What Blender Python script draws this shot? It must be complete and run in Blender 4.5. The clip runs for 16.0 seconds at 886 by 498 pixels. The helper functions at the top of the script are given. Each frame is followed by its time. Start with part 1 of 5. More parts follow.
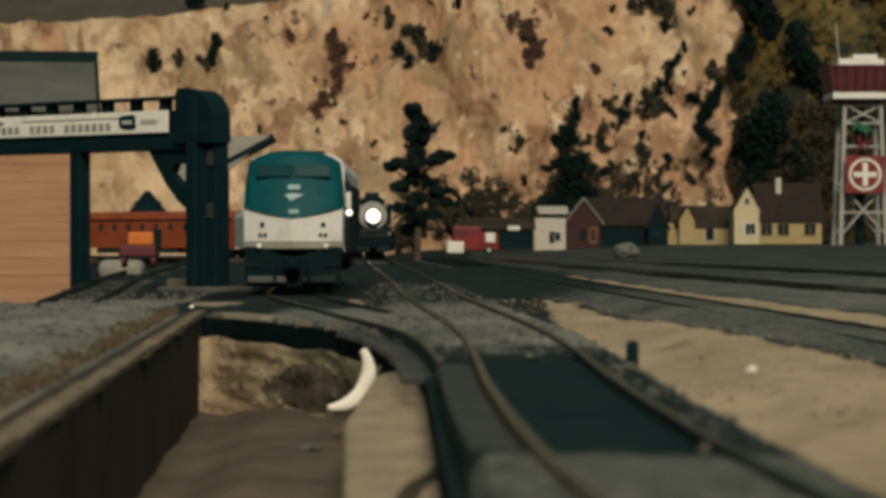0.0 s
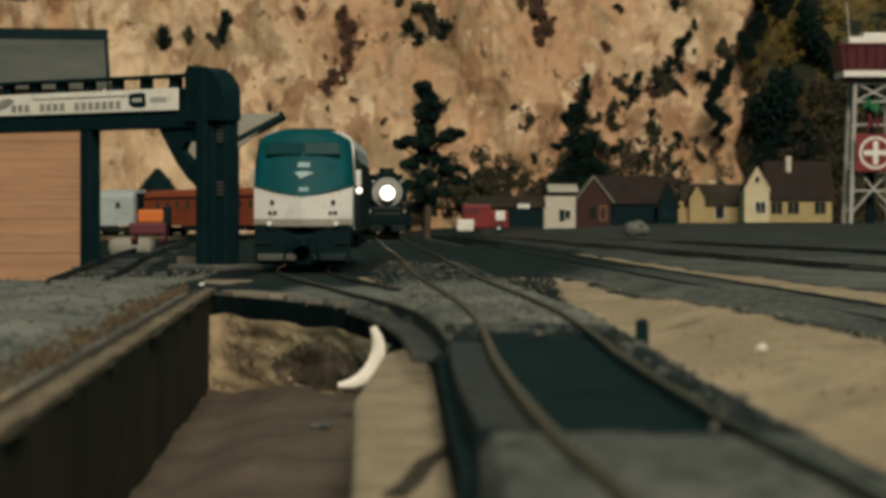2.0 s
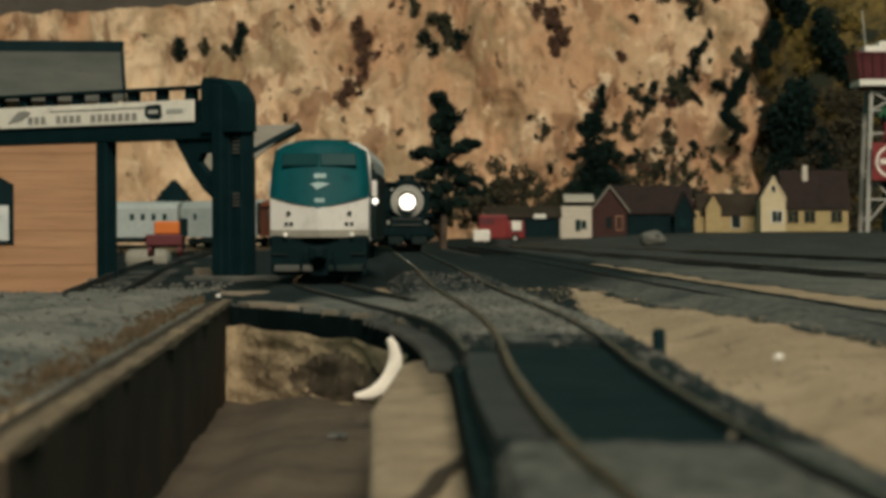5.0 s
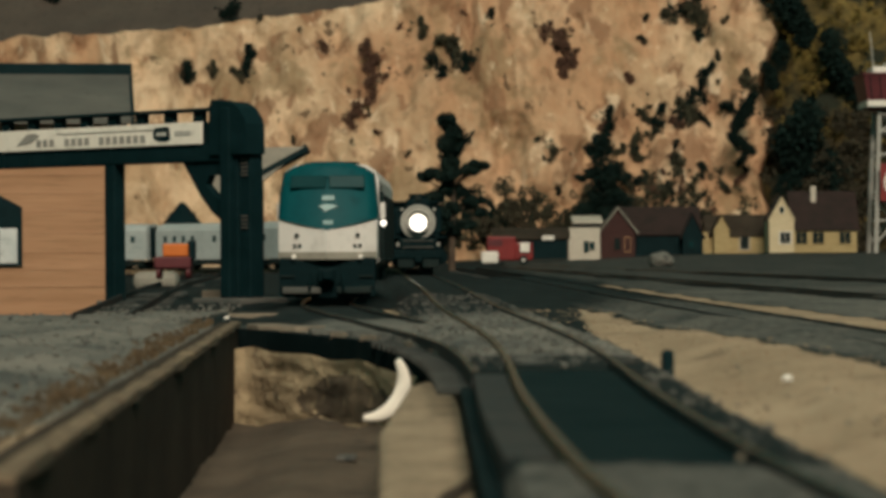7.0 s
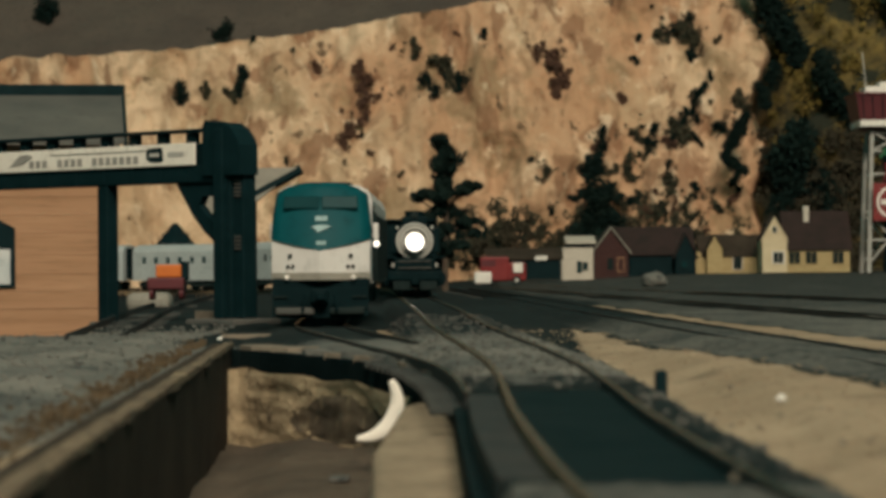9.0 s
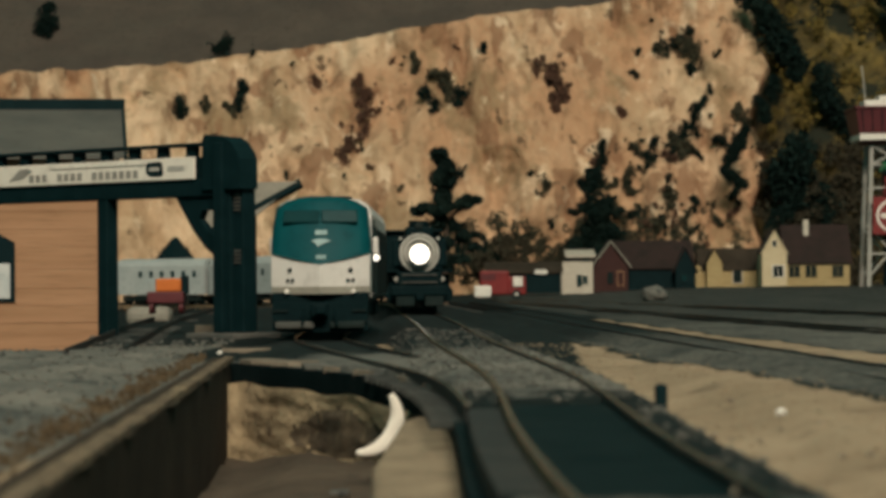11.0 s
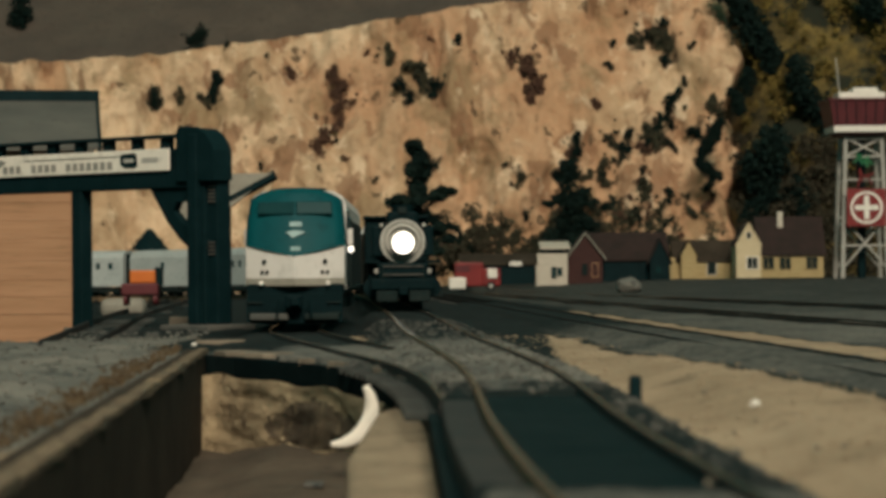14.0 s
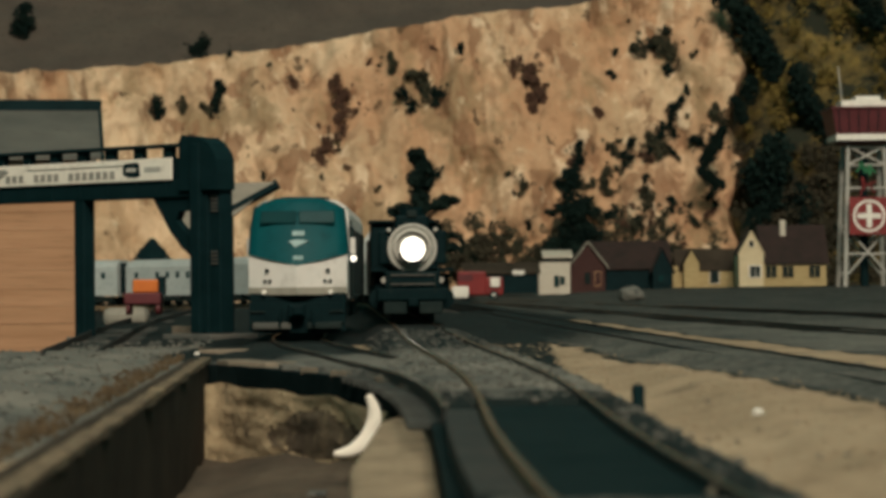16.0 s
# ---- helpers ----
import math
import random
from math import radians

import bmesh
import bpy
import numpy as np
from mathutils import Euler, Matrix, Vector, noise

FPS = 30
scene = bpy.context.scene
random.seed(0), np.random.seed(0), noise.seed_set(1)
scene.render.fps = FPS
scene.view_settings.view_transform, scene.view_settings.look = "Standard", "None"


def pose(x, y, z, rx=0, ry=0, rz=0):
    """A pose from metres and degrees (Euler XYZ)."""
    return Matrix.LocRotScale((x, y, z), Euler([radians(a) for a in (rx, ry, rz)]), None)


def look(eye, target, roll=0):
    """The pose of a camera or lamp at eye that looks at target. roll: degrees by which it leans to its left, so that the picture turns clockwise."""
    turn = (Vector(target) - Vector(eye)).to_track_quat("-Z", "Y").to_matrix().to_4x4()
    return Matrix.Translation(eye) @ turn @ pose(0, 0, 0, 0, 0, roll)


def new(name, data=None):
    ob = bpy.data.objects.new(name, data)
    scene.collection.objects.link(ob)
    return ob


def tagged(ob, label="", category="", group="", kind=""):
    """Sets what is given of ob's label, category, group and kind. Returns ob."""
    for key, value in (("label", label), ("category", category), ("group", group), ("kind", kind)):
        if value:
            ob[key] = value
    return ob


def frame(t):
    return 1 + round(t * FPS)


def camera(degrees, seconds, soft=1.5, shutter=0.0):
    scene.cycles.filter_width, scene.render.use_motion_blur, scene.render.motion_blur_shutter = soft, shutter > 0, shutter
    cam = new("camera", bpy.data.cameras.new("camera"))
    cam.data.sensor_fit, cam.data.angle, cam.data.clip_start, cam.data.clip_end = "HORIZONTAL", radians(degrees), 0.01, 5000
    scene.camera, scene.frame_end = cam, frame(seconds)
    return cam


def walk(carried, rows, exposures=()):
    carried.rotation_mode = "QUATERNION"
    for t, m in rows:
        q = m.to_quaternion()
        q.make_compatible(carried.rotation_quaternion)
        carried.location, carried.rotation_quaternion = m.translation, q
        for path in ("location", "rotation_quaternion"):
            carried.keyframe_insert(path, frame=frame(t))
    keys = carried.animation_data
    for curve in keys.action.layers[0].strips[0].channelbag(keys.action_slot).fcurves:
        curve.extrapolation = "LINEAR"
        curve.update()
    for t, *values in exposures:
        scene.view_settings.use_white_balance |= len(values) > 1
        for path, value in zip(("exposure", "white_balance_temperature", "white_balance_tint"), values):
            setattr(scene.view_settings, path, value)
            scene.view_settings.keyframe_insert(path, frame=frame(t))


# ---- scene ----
# A model railway at 1:87, in true model size: camera about 2 cm above the rails.
EYE = (0.0, 0.0, 0.0198)
cam = camera(20.0, 16.0, soft=3.7)
cam.data.dof.use_dof = True
cam.data.dof.focus_distance = 1.15
cam.data.dof.aperture_fstop = 70.0
TURNS = (
    (0, 89.613, -0.000, 0.000),
    (0.5, 89.624, 0.067, 0.099),
    (1, 89.543, 0.036, 0.157),
    (1.5, 89.514, 0.025, 0.285),
    (2, 89.111, -0.060, 0.226),
    (2.5, 89.281, 0.122, 0.490),
    (3, 89.251, 0.076, 0.788),
    (3.5, 89.256, 0.099, 0.732),
    (6, 89.677, 0.192, 0.554),
    (6.5, 89.915, 0.316, 0.651),
    (7, 89.847, 0.283, 0.783),
    (7.5, 89.926, 0.322, 0.599),
    (8, 90.028, 0.292, 0.570),
    (8.5, 90.210, 0.331, 0.619),
    (9, 90.312, 0.382, 0.627),
    (11.5, 90.652, 0.420, 0.623),
    (12, 90.455, 0.318, 0.707),
    (12.5, 90.342, 0.329, 0.731),
    (13, 90.414, 0.411, 0.339),
    (13.5, 90.405, 0.345, 0.164),
    (14, 90.436, 0.407, 0.044),
    (14.5, 90.620, 0.418, 0.034),
    (15, 90.493, 0.399, -0.057),
    (15.5, 90.482, 0.379, 0.113),
    (16, 90.640, 0.481, 0.105),
)
walk(cam, [(t, pose(*EYE, rx, ry, rz)) for t, rx, ry, rz in TURNS], exposures=[(0, 0.0), (16, 0.0)])

# ---- light: one warm ceiling lamp of the exhibition room, and the dim room round it ----
world = bpy.data.worlds.new("room_light")
scene.world = world
world.use_nodes = True
bgn = world.node_tree.nodes["Background"]
bgn.inputs["Color"].default_value = (0.14, 0.60, 0.64, 1)
bgn.inputs["Strength"].default_value = 0.13


def area_lamp(name, eye, target, size, watts, colour):
    d = bpy.data.lights.new(name, "AREA")
    d.shape, d.size, d.size_y, d.energy, d.color = "RECTANGLE", size[0], size[1], watts, colour
    ob = new(name, d)
    ob.matrix_basis = look(eye, target)
    return ob


area_lamp("ceiling_lamp", (0.9, -5.0, 5.3), (-0.1, 2.4, 0.1), (3.2, 2.2), 920.0, (1.0, 0.850, 0.675))


# ---- materials ----
def mat(name, c1, c2, scale=60.0, rough=0.8, bump=0.3, metal=0.0, fine=None, spot=None, spot_scale=20.0, spot_at=0.62,
        spot2=None, spot2_scale=20.0, spot2_at=0.65, stretch=(1, 1, 1), vary=0.0, depth=0.0006, spec=0.35, grain=(0.52, 0.9)):
    """Two tones mixed by coarse and fine noise, with an optional third tone in patches, and fine relief."""
    m = bpy.data.materials.new(name)
    m.use_nodes = True
    nt = m.node_tree
    n, l = nt.nodes, nt.links
    b = n["Principled BSDF"]
    b.inputs["Roughness"].default_value = rough
    b.inputs["Metallic"].default_value = metal
    b.inputs["Specular IOR Level"].default_value = spec
    tc = n.new("ShaderNodeTexCoord")
    mp = n.new("ShaderNodeMapping")
    mp.inputs["Scale"].default_value = stretch
    l.new(tc.outputs["Object"], mp.inputs["Vector"])

    def noise_at(sc, detail):
        t = n.new("ShaderNodeTexNoise")
        t.inputs["Scale"].default_value = sc
        t.inputs["Detail"].default_value = detail
        t.inputs["Roughness"].default_value = 0.62
        l.new(mp.outputs["Vector"], t.inputs["Vector"])
        return t

    def mix(fac, a, bb):
        x = n.new("ShaderNodeMix")
        x.data_type = "RGBA"
        l.new(fac, x.inputs["Factor"])
        for sock, v in ((6, a), (7, bb)):
            if isinstance(v, tuple):
                x.inputs[sock].default_value = (*v, 1)
            else:
                l.new(v, x.inputs[sock])
        return x.outputs[2]

    def ramp(src, lo, hi):
        r = n.new("ShaderNodeMapRange")
        r.inputs["From Min"].default_value = lo
        r.inputs["From Max"].default_value = hi
        l.new(src, r.inputs["Value"])
        return r.outputs["Result"]

    coarse = noise_at(scale, 5)
    small = noise_at(fine or scale * 6, 4)
    col = mix(ramp(coarse.outputs["Fac"], 0.34, 0.66), c1, c2)
    dark = tuple(v * 0.55 for v in c1)
    col = mix(ramp(small.outputs["Fac"], *grain), col, dark)
    if spot:
        third = noise_at(spot_scale, 4)
        col = mix(ramp(third.outputs["Fac"], spot_at, spot_at + 0.08), col, spot)
    if spot2:
        fourth = noise_at(spot2_scale, 5)
        col = mix(ramp(fourth.outputs["Fac"], spot2_at, spot2_at + 0.05), col, spot2)
    if vary:
        oi = n.new("ShaderNodeObjectInfo")
        hs = n.new("ShaderNodeHueSaturation")
        l.new(ramp(oi.outputs["Random"], 0, 1), hs.inputs["Value"])
        mr = hs.inputs["Value"].links[0].from_node
        mr.inputs["To Min"].default_value, mr.inputs["To Max"].default_value = 1 - vary, 1 + vary
        l.new(col, hs.inputs["Color"])
        col = hs.outputs["Color"]
    l.new(col, b.inputs["Base Color"])
    if bump:
        bp = n.new("ShaderNodeBump")
        bp.inputs["Strength"].default_value = bump
        bp.inputs["Distance"].default_value = depth
        l.new(small.outputs["Fac"], bp.inputs["Height"])
        l.new(bp.outputs["Normal"], b.inputs["Normal"])
    return m


def glow(name, colour, strength):
    m = bpy.data.materials.new(name)
    m.use_nodes = True
    b = m.node_tree.nodes["Principled BSDF"]
    b.inputs["Base Color"].default_value = (*colour, 1)
    b.inputs["Emission Color"].default_value = (*colour, 1)
    b.inputs["Emission Strength"].default_value = strength
    return m


M = {
    "dirt": mat("sand_and_gravel", (0.20, 0.155, 0.10), (0.29, 0.23, 0.155), 22, 0.95, 0.8, fine=700, spot=(0.13, 0.105, 0.075), spot_scale=26, spot_at=0.60, depth=0.0009),
    "gravel": mat("grey_gravel", (0.085, 0.092, 0.086), (0.17, 0.168, 0.145), 45, 0.95, 0.9, fine=700, spot=(0.045, 0.05, 0.048), spot_scale=60, spot_at=0.58, depth=0.0012),
    "rail": mat("dusty_dark_rail", (0.014, 0.018, 0.018), (0.032, 0.031, 0.028), 80, 0.8, 0.2, 0.0),
    "railtop": mat("worn_rail_head", (0.085, 0.060, 0.032), (0.16, 0.115, 0.066), 80, 0.24, 0.10, 0.85),
    "tie": mat("dusty_wooden_tie", (0.018, 0.024, 0.023), (0.045, 0.047, 0.042), 150, 0.9, 0.4, vary=0.3),
    "rockdark": mat("rust_brown_growth", (0.075, 0.040, 0.028), (0.13, 0.07, 0.045), 60, 0.95, 0.5),
    "brownhill": mat("brown_hillside", (0.070, 0.058, 0.048), (0.10, 0.082, 0.065), 10, 0.95, 0.4, fine=120),
    "greenhill": mat("mossy_hillside", (0.030, 0.027, 0.013), (0.185, 0.135, 0.040), 34, 0.95, 0.8, fine=110, depth=0.005, spot=(0.018, 0.022, 0.013), spot_scale=12, spot_at=0.52, spot2=(0.26, 0.19, 0.06), spot2_scale=60, spot2_at=0.66),
    "drygrass": mat("dry_brown_grass", (0.062, 0.045, 0.028), (0.140, 0.102, 0.060), 90, 0.95, 0.3, spec=0.1),
    # brown soil of the wall lip; also the shade painted on the bank
    "soil_shade": mat("brown_soil_and_shade", (0.080, 0.061, 0.041), (0.150, 0.116, 0.075), 90, 0.95, 0.8, fine=420, spot=(0.21, 0.165, 0.10), spot_scale=160, spot_at=0.58),
    "shedwhite": mat("weathered_white_boards", (0.44, 0.405, 0.335), (0.55, 0.51, 0.43), 60, 0.8, 0.3, stretch=(1, 1, 6)),
    "palegable": mat("cream_boards", (0.50, 0.42, 0.27), (0.60, 0.51, 0.34), 60, 0.85, 0.3, stretch=(1, 1, 6)),
    "slabstone": mat("stained_beige_concrete", (0.185, 0.146, 0.096), (0.300, 0.242, 0.162), 130, 0.95, 0.7, fine=700, spot=(0.115, 0.090, 0.060), spot_scale=190, spot_at=0.60, depth=0.0009),
    "moss": mat("yellow_olive_lichen", (0.085, 0.066, 0.020), (0.23, 0.170, 0.048), 45, 0.95, 0.3, spec=0.1),
    "brush": mat("dull_dark_brush", (0.032, 0.030, 0.021), (0.066, 0.058, 0.038), 40, 0.95, 0.3, spec=0.1),
    "panel": mat("dark_crossing_panel", (0.0036, 0.0110, 0.0120), (0.0085, 0.0175, 0.0185), 60, 0.8, 0.4, fine=500, spot=(0.012, 0.020, 0.020), spot_scale=70, spot_at=0.60, spec=0.06),
    "smokebox": mat("silver_grey_smokebox_paint", (0.20, 0.20, 0.18), (0.30, 0.30, 0.27), 200, 0.5, 0.1),
    "leaf": mat("dark_foliage", (0.004, 0.013, 0.012), (0.011, 0.023, 0.018), 60, 0.9, 0.3, spec=0.1),
    "shrub": mat("dull_shrub", (0.026, 0.030, 0.018), (0.060, 0.056, 0.032), 60, 0.9, 0.3),
    "bark": mat("bark", (0.05, 0.035, 0.025), (0.09, 0.065, 0.045), 120, 0.9, 0.3),
    "teal": mat("teal_paint", (0.0008, 0.047, 0.056), (0.0015, 0.060, 0.069), 40, 0.55, 0.08, spec=0.10),
    "silver": mat("silver_paint", (0.50, 0.49, 0.46), (0.58, 0.57, 0.54), 40, 0.5, 0.05),
    "white": mat("white_paint", (0.66, 0.64, 0.58), (0.76, 0.74, 0.68), 60, 0.55, 0.1),
    "black": mat("matt_black_paint", (0.0014, 0.0088, 0.0105), (0.0030, 0.0130, 0.0148), 90, 0.65, 0.15, spec=0.06),
    "girder": mat("dark_green_black_steel", (0.002, 0.012, 0.014), (0.004, 0.017, 0.020), 90, 0.65, 0.15, spec=0.08),
    "grime": mat("dusty_underframe", (0.007, 0.016, 0.016), (0.016, 0.024, 0.023), 120, 0.85, 0.3, spec=0.1),
    "glass": mat("dark_glass", (0.003, 0.026, 0.029), (0.006, 0.034, 0.037), 50, 0.2, 0.0, spec=0.3),
    "winwhite": mat("pale_curtained_glass", (0.42, 0.46, 0.46), (0.56, 0.58, 0.56), 40, 0.25, 0.0, spec=0.5),
    "brickwall": mat("tan_boards", (0.27, 0.150, 0.080), (0.38, 0.220, 0.125), 14, 0.9, 0.3, fine=90, stretch=(0.5, 1, 9)),
    "roof": mat("grey_felt_roof", (0.066, 0.070, 0.063), (0.104, 0.104, 0.091), 30, 0.9, 0.3, fine=120),
    "redroof": mat("maroon_shingles", (0.017, 0.012, 0.010), (0.031, 0.018, 0.016), 60, 0.9, 0.4),
    "redwall": mat("dark_red_boards", (0.034, 0.014, 0.013), (0.052, 0.020, 0.017), 60, 0.85, 0.3, stretch=(1, 1, 6)),
    "yellow": mat("pale_yellow_boards", (0.32, 0.245, 0.115), (0.43, 0.335, 0.170), 60, 0.85, 0.3, stretch=(1, 1, 6)),
    "red": mat("bright_red_paint", (0.135, 0.011, 0.012), (0.21, 0.019, 0.018), 60, 0.5, 0.1),
    "orange": mat("orange_paint", (0.45, 0.11, 0.016), (0.52, 0.14, 0.022), 60, 0.6, 0.1),
    "rust": mat("orange_red_paint", (0.20, 0.040, 0.014), (0.27, 0.058, 0.020), 40, 0.6, 0.1),
    "maroon": mat("maroon_paint", (0.070, 0.012, 0.016), (0.100, 0.018, 0.022), 60, 0.6, 0.1),
    "lattice": mat("pale_grey_steel", (0.34, 0.34, 0.31), (0.43, 0.42, 0.38), 60, 0.6, 0.1),
    "green": mat("green_paint", (0.02, 0.17, 0.07), (0.03, 0.22, 0.09), 60, 0.5, 0.1),
    "ochre": mat("sandy_plaster", (0.30, 0.232, 0.138), (0.43, 0.338, 0.212), 60, 0.95, 0.9, fine=420, spot=(0.12, 0.090, 0.058), spot_scale=130, spot_at=0.60, depth=0.001),
    "concrete": mat("stained_concrete", (0.135, 0.115, 0.088), (0.21, 0.178, 0.132), 30, 0.9, 0.4, fine=350, spot=(0.095, 0.085, 0.068), spot_scale=32, spot_at=0.58),
    "darkwall": mat("dark_board_wall", (0.030, 0.025, 0.019), (0.052, 0.042, 0.031), 40, 0.95, 0.5, fine=420, spec=0.1),
    "greyslab": mat("grey_slab", (0.050, 0.056, 0.052), (0.105, 0.103, 0.090), 60, 0.9, 0.5, fine=500, spot=(0.03, 0.035, 0.034), spot_scale=120, spot_at=0.58),
    "coachsilver": mat("pale_silver_coach", (0.34, 0.385, 0.38), (0.42, 0.46, 0.45), 40, 0.5, 0.05),
    "lens": glow("lit_headlight", (1.0, 0.93, 0.80), 2.4),
    # emission that stands for a reflection of the steam headlight
    "glint": glow("painted_glint", (1.0, 0.93, 0.82), 1.3),
    "paper": mat("cream_sign_board", (0.66, 0.63, 0.55), (0.72, 0.69, 0.61), 40, 0.8, 0.05),
    "ink": mat("faded_dark_lettering", (0.20, 0.20, 0.18), (0.30, 0.29, 0.26), 60, 0.8, 0.0),
    # invented wall colour: its bounce lifts the dark parts towards teal
    "room": mat("unseen_room_teal_fill", (0.062, 0.275, 0.295), (0.072, 0.305, 0.325), 2, 0.9, 0.05),
    "rustrail": mat("sandy_rust_rail", (0.12, 0.085, 0.048), (0.18, 0.128, 0.072), 60, 0.8, 0.3),
    "paleteal": mat("pale_teal_print", (0.16, 0.27, 0.27), (0.22, 0.33, 0.33), 60, 0.5, 0.0),
    "greyroof": mat("pale_grey_sheet", (0.19, 0.185, 0.155), (0.25, 0.24, 0.20), 40, 0.85, 0.2),
}


def ground_material():
    """Sand, dark ballast, grey gravel and stained floor, spread by a mask on the sheet and broken up by noise."""
    m = bpy.data.materials.new("layout_ground")
    m.use_nodes = True
    nt = m.node_tree
    n, l = nt.nodes, nt.links
    b = n["Principled BSDF"]
    b.inputs["Roughness"].default_value = 0.95
    b.inputs["Specular IOR Level"].default_value = 0.2
    tc = n.new("ShaderNodeTexCoord")

    def tex(sc, detail=5):
        t = n.new("ShaderNodeTexNoise")
        t.inputs["Scale"].default_value, t.inputs["Detail"].default_value, t.inputs["Roughness"].default_value = sc, detail, 0.65
        l.new(tc.outputs["Object"], t.inputs["Vector"])
        return t.outputs["Fac"]

    def span(src, lo, hi):
        r = n.new("ShaderNodeMapRange")
        r.inputs["From Min"].default_value, r.inputs["From Max"].default_value = lo, hi
        l.new(src, r.inputs["Value"])
        return r.outputs["Result"]

    def mix(fac, a, c):
        x = n.new("ShaderNodeMix")
        x.data_type = "RGBA"
        l.new(fac, x.inputs["Factor"])
        for s, v in ((6, a), (7, c)):
            if isinstance(v, tuple):
                x.inputs[s].default_value = (*v, 1)
            else:
                l.new(v, x.inputs[s])
        return x.outputs[2]

    coarse, mid, fine, grit = tex(16), tex(70), tex(420, 6), tex(1200, 3)
    tones = (((0.235, 0.180, 0.116), (0.365, 0.288, 0.194), (0.155, 0.122, 0.083)),
             ((0.002, 0.007, 0.007), (0.007, 0.014, 0.014), (0.022, 0.027, 0.025)),
             ((0.066, 0.074, 0.070), (0.185, 0.182, 0.158), (0.028, 0.036, 0.036)),
             ((0.062, 0.050, 0.037), (0.108, 0.086, 0.062), (0.044, 0.038, 0.030)))
    cols = []
    for k, (c1, c2, c3) in enumerate(tones):
        c = mix(span(coarse, 0.35, 0.65), c1, c2)
        c = mix(span(mid, 0.56, 0.70), c, c3)
        c = mix(span(fine, 0.55, 0.80), c, tuple(v * 0.6 for v in c1))
        cols.append(mix(span(grit, 0.60, 0.75), c, tuple(min(1.0, v * 1.35) for v in c2)))
    at = n.new("ShaderNodeAttribute")
    at.attribute_name = "spread"
    sep = n.new("ShaderNodeSeparateColor")
    l.new(at.outputs["Color"], sep.inputs["Color"])
    out = cols[0]
    for sock, c in (("Red", cols[1]), ("Green", cols[2]), ("Blue", cols[3])):
        add = n.new("ShaderNodeMath")
        add.operation = "MULTIPLY_ADD"
        l.new(fine, add.inputs[0])
        add.inputs[1].default_value = 0.9
        l.new(sep.outputs[sock], add.inputs[2])
        out = mix(span(add.outputs[0], 0.80, 1.10), out, c)
    l.new(out, b.inputs["Base Color"])
    bp = n.new("ShaderNodeBump")
    bp.inputs["Strength"].default_value, bp.inputs["Distance"].default_value = 0.9, 0.0011
    l.new(fine, bp.inputs["Height"])
    l.new(bp.outputs["Normal"], b.inputs["Normal"])
    return m


M["layout_ground"] = ground_material()


def rock_material():
    """Cast plaster, stained in washes: pale tan, orange brown, olive and dark blotches with ragged edges."""
    m = bpy.data.materials.new("painted_plaster_rock")
    m.use_nodes = True
    nt = m.node_tree
    n, l = nt.nodes, nt.links
    b = n["Principled BSDF"]
    b.inputs["Roughness"].default_value = 0.95
    b.inputs["Specular IOR Level"].default_value = 0.15
    tc = n.new("ShaderNodeTexCoord")

    def tex(scale, shift, stretch=(1, 1, 1), detail=8, rough=0.66, twist=0.0):
        mp = n.new("ShaderNodeMapping")
        mp.inputs["Location"].default_value = (shift, shift * 0.7, shift * 1.3)
        mp.inputs["Scale"].default_value = stretch
        l.new(tc.outputs["Object"], mp.inputs["Vector"])
        t = n.new("ShaderNodeTexNoise")
        t.inputs["Scale"].default_value, t.inputs["Detail"].default_value = scale, detail
        t.inputs["Roughness"].default_value, t.inputs["Distortion"].default_value = rough, twist
        l.new(mp.outputs["Vector"], t.inputs["Vector"])
        return t.outputs["Fac"]

    def blend(col, src, lo, hi, to, most=1.0):
        r = n.new("ShaderNodeMapRange")
        r.inputs["From Min"].default_value, r.inputs["From Max"].default_value = lo, hi
        r.inputs["To Max"].default_value = most
        l.new(src, r.inputs["Value"])
        x = n.new("ShaderNodeMix")
        x.data_type = "RGBA"
        l.new(r.outputs["Result"], x.inputs["Factor"])
        if isinstance(col, tuple):
            x.inputs[6].default_value = (*col, 1)
        else:
            l.new(col, x.inputs[6])
        x.inputs[7].default_value = (*to, 1)
        return x.outputs[2]

    relief = tex(40, 5.0, (1, 1, 0.8), 7, 0.64)
    c = blend((0.50, 0.345, 0.212), tex(12, 0.0, (1, 1, 0.6), 6, 0.60, 0.3), 0.42, 0.58, (0.70, 0.520, 0.345))
    c = blend(c, tex(4.5, 2.3, (1, 1, 0.8), 7, 0.66, 0.2), 0.465, 0.58, (0.48, 0.268, 0.148), 0.72)
    c = blend(c, tex(8, 7.7, (1, 1, 0.9), 7, 0.66), 0.53, 0.60, (0.29, 0.205, 0.115), 0.75)
    c = blend(c, tex(19, 3.1, (1, 1, 0.55), 6, 0.62), 0.55, 0.60, (0.265, 0.142, 0.080), 0.75)
    c = blend(c, tex(30, 9.1, (1, 1, 0.5), 5, 0.60), 0.58, 0.66, (0.80, 0.640, 0.450), 0.70)
    c = blend(c, tex(25, 12.4, (1, 1, 0.7), 6, 0.62), 0.625, 0.65, (0.085, 0.056, 0.034), 0.85)
    c = blend(c, relief, 0.54, 0.68, (0.20, 0.125, 0.072), 0.45)
    l.new(c, b.inputs["Base Color"])
    bp = n.new("ShaderNodeBump")
    bp.inputs["Strength"].default_value, bp.inputs["Distance"].default_value = 0.9, 0.007
    l.new(relief, bp.inputs["Height"])
    l.new(bp.outputs["Normal"], b.inputs["Normal"])
    return m


M["rock"] = rock_material()


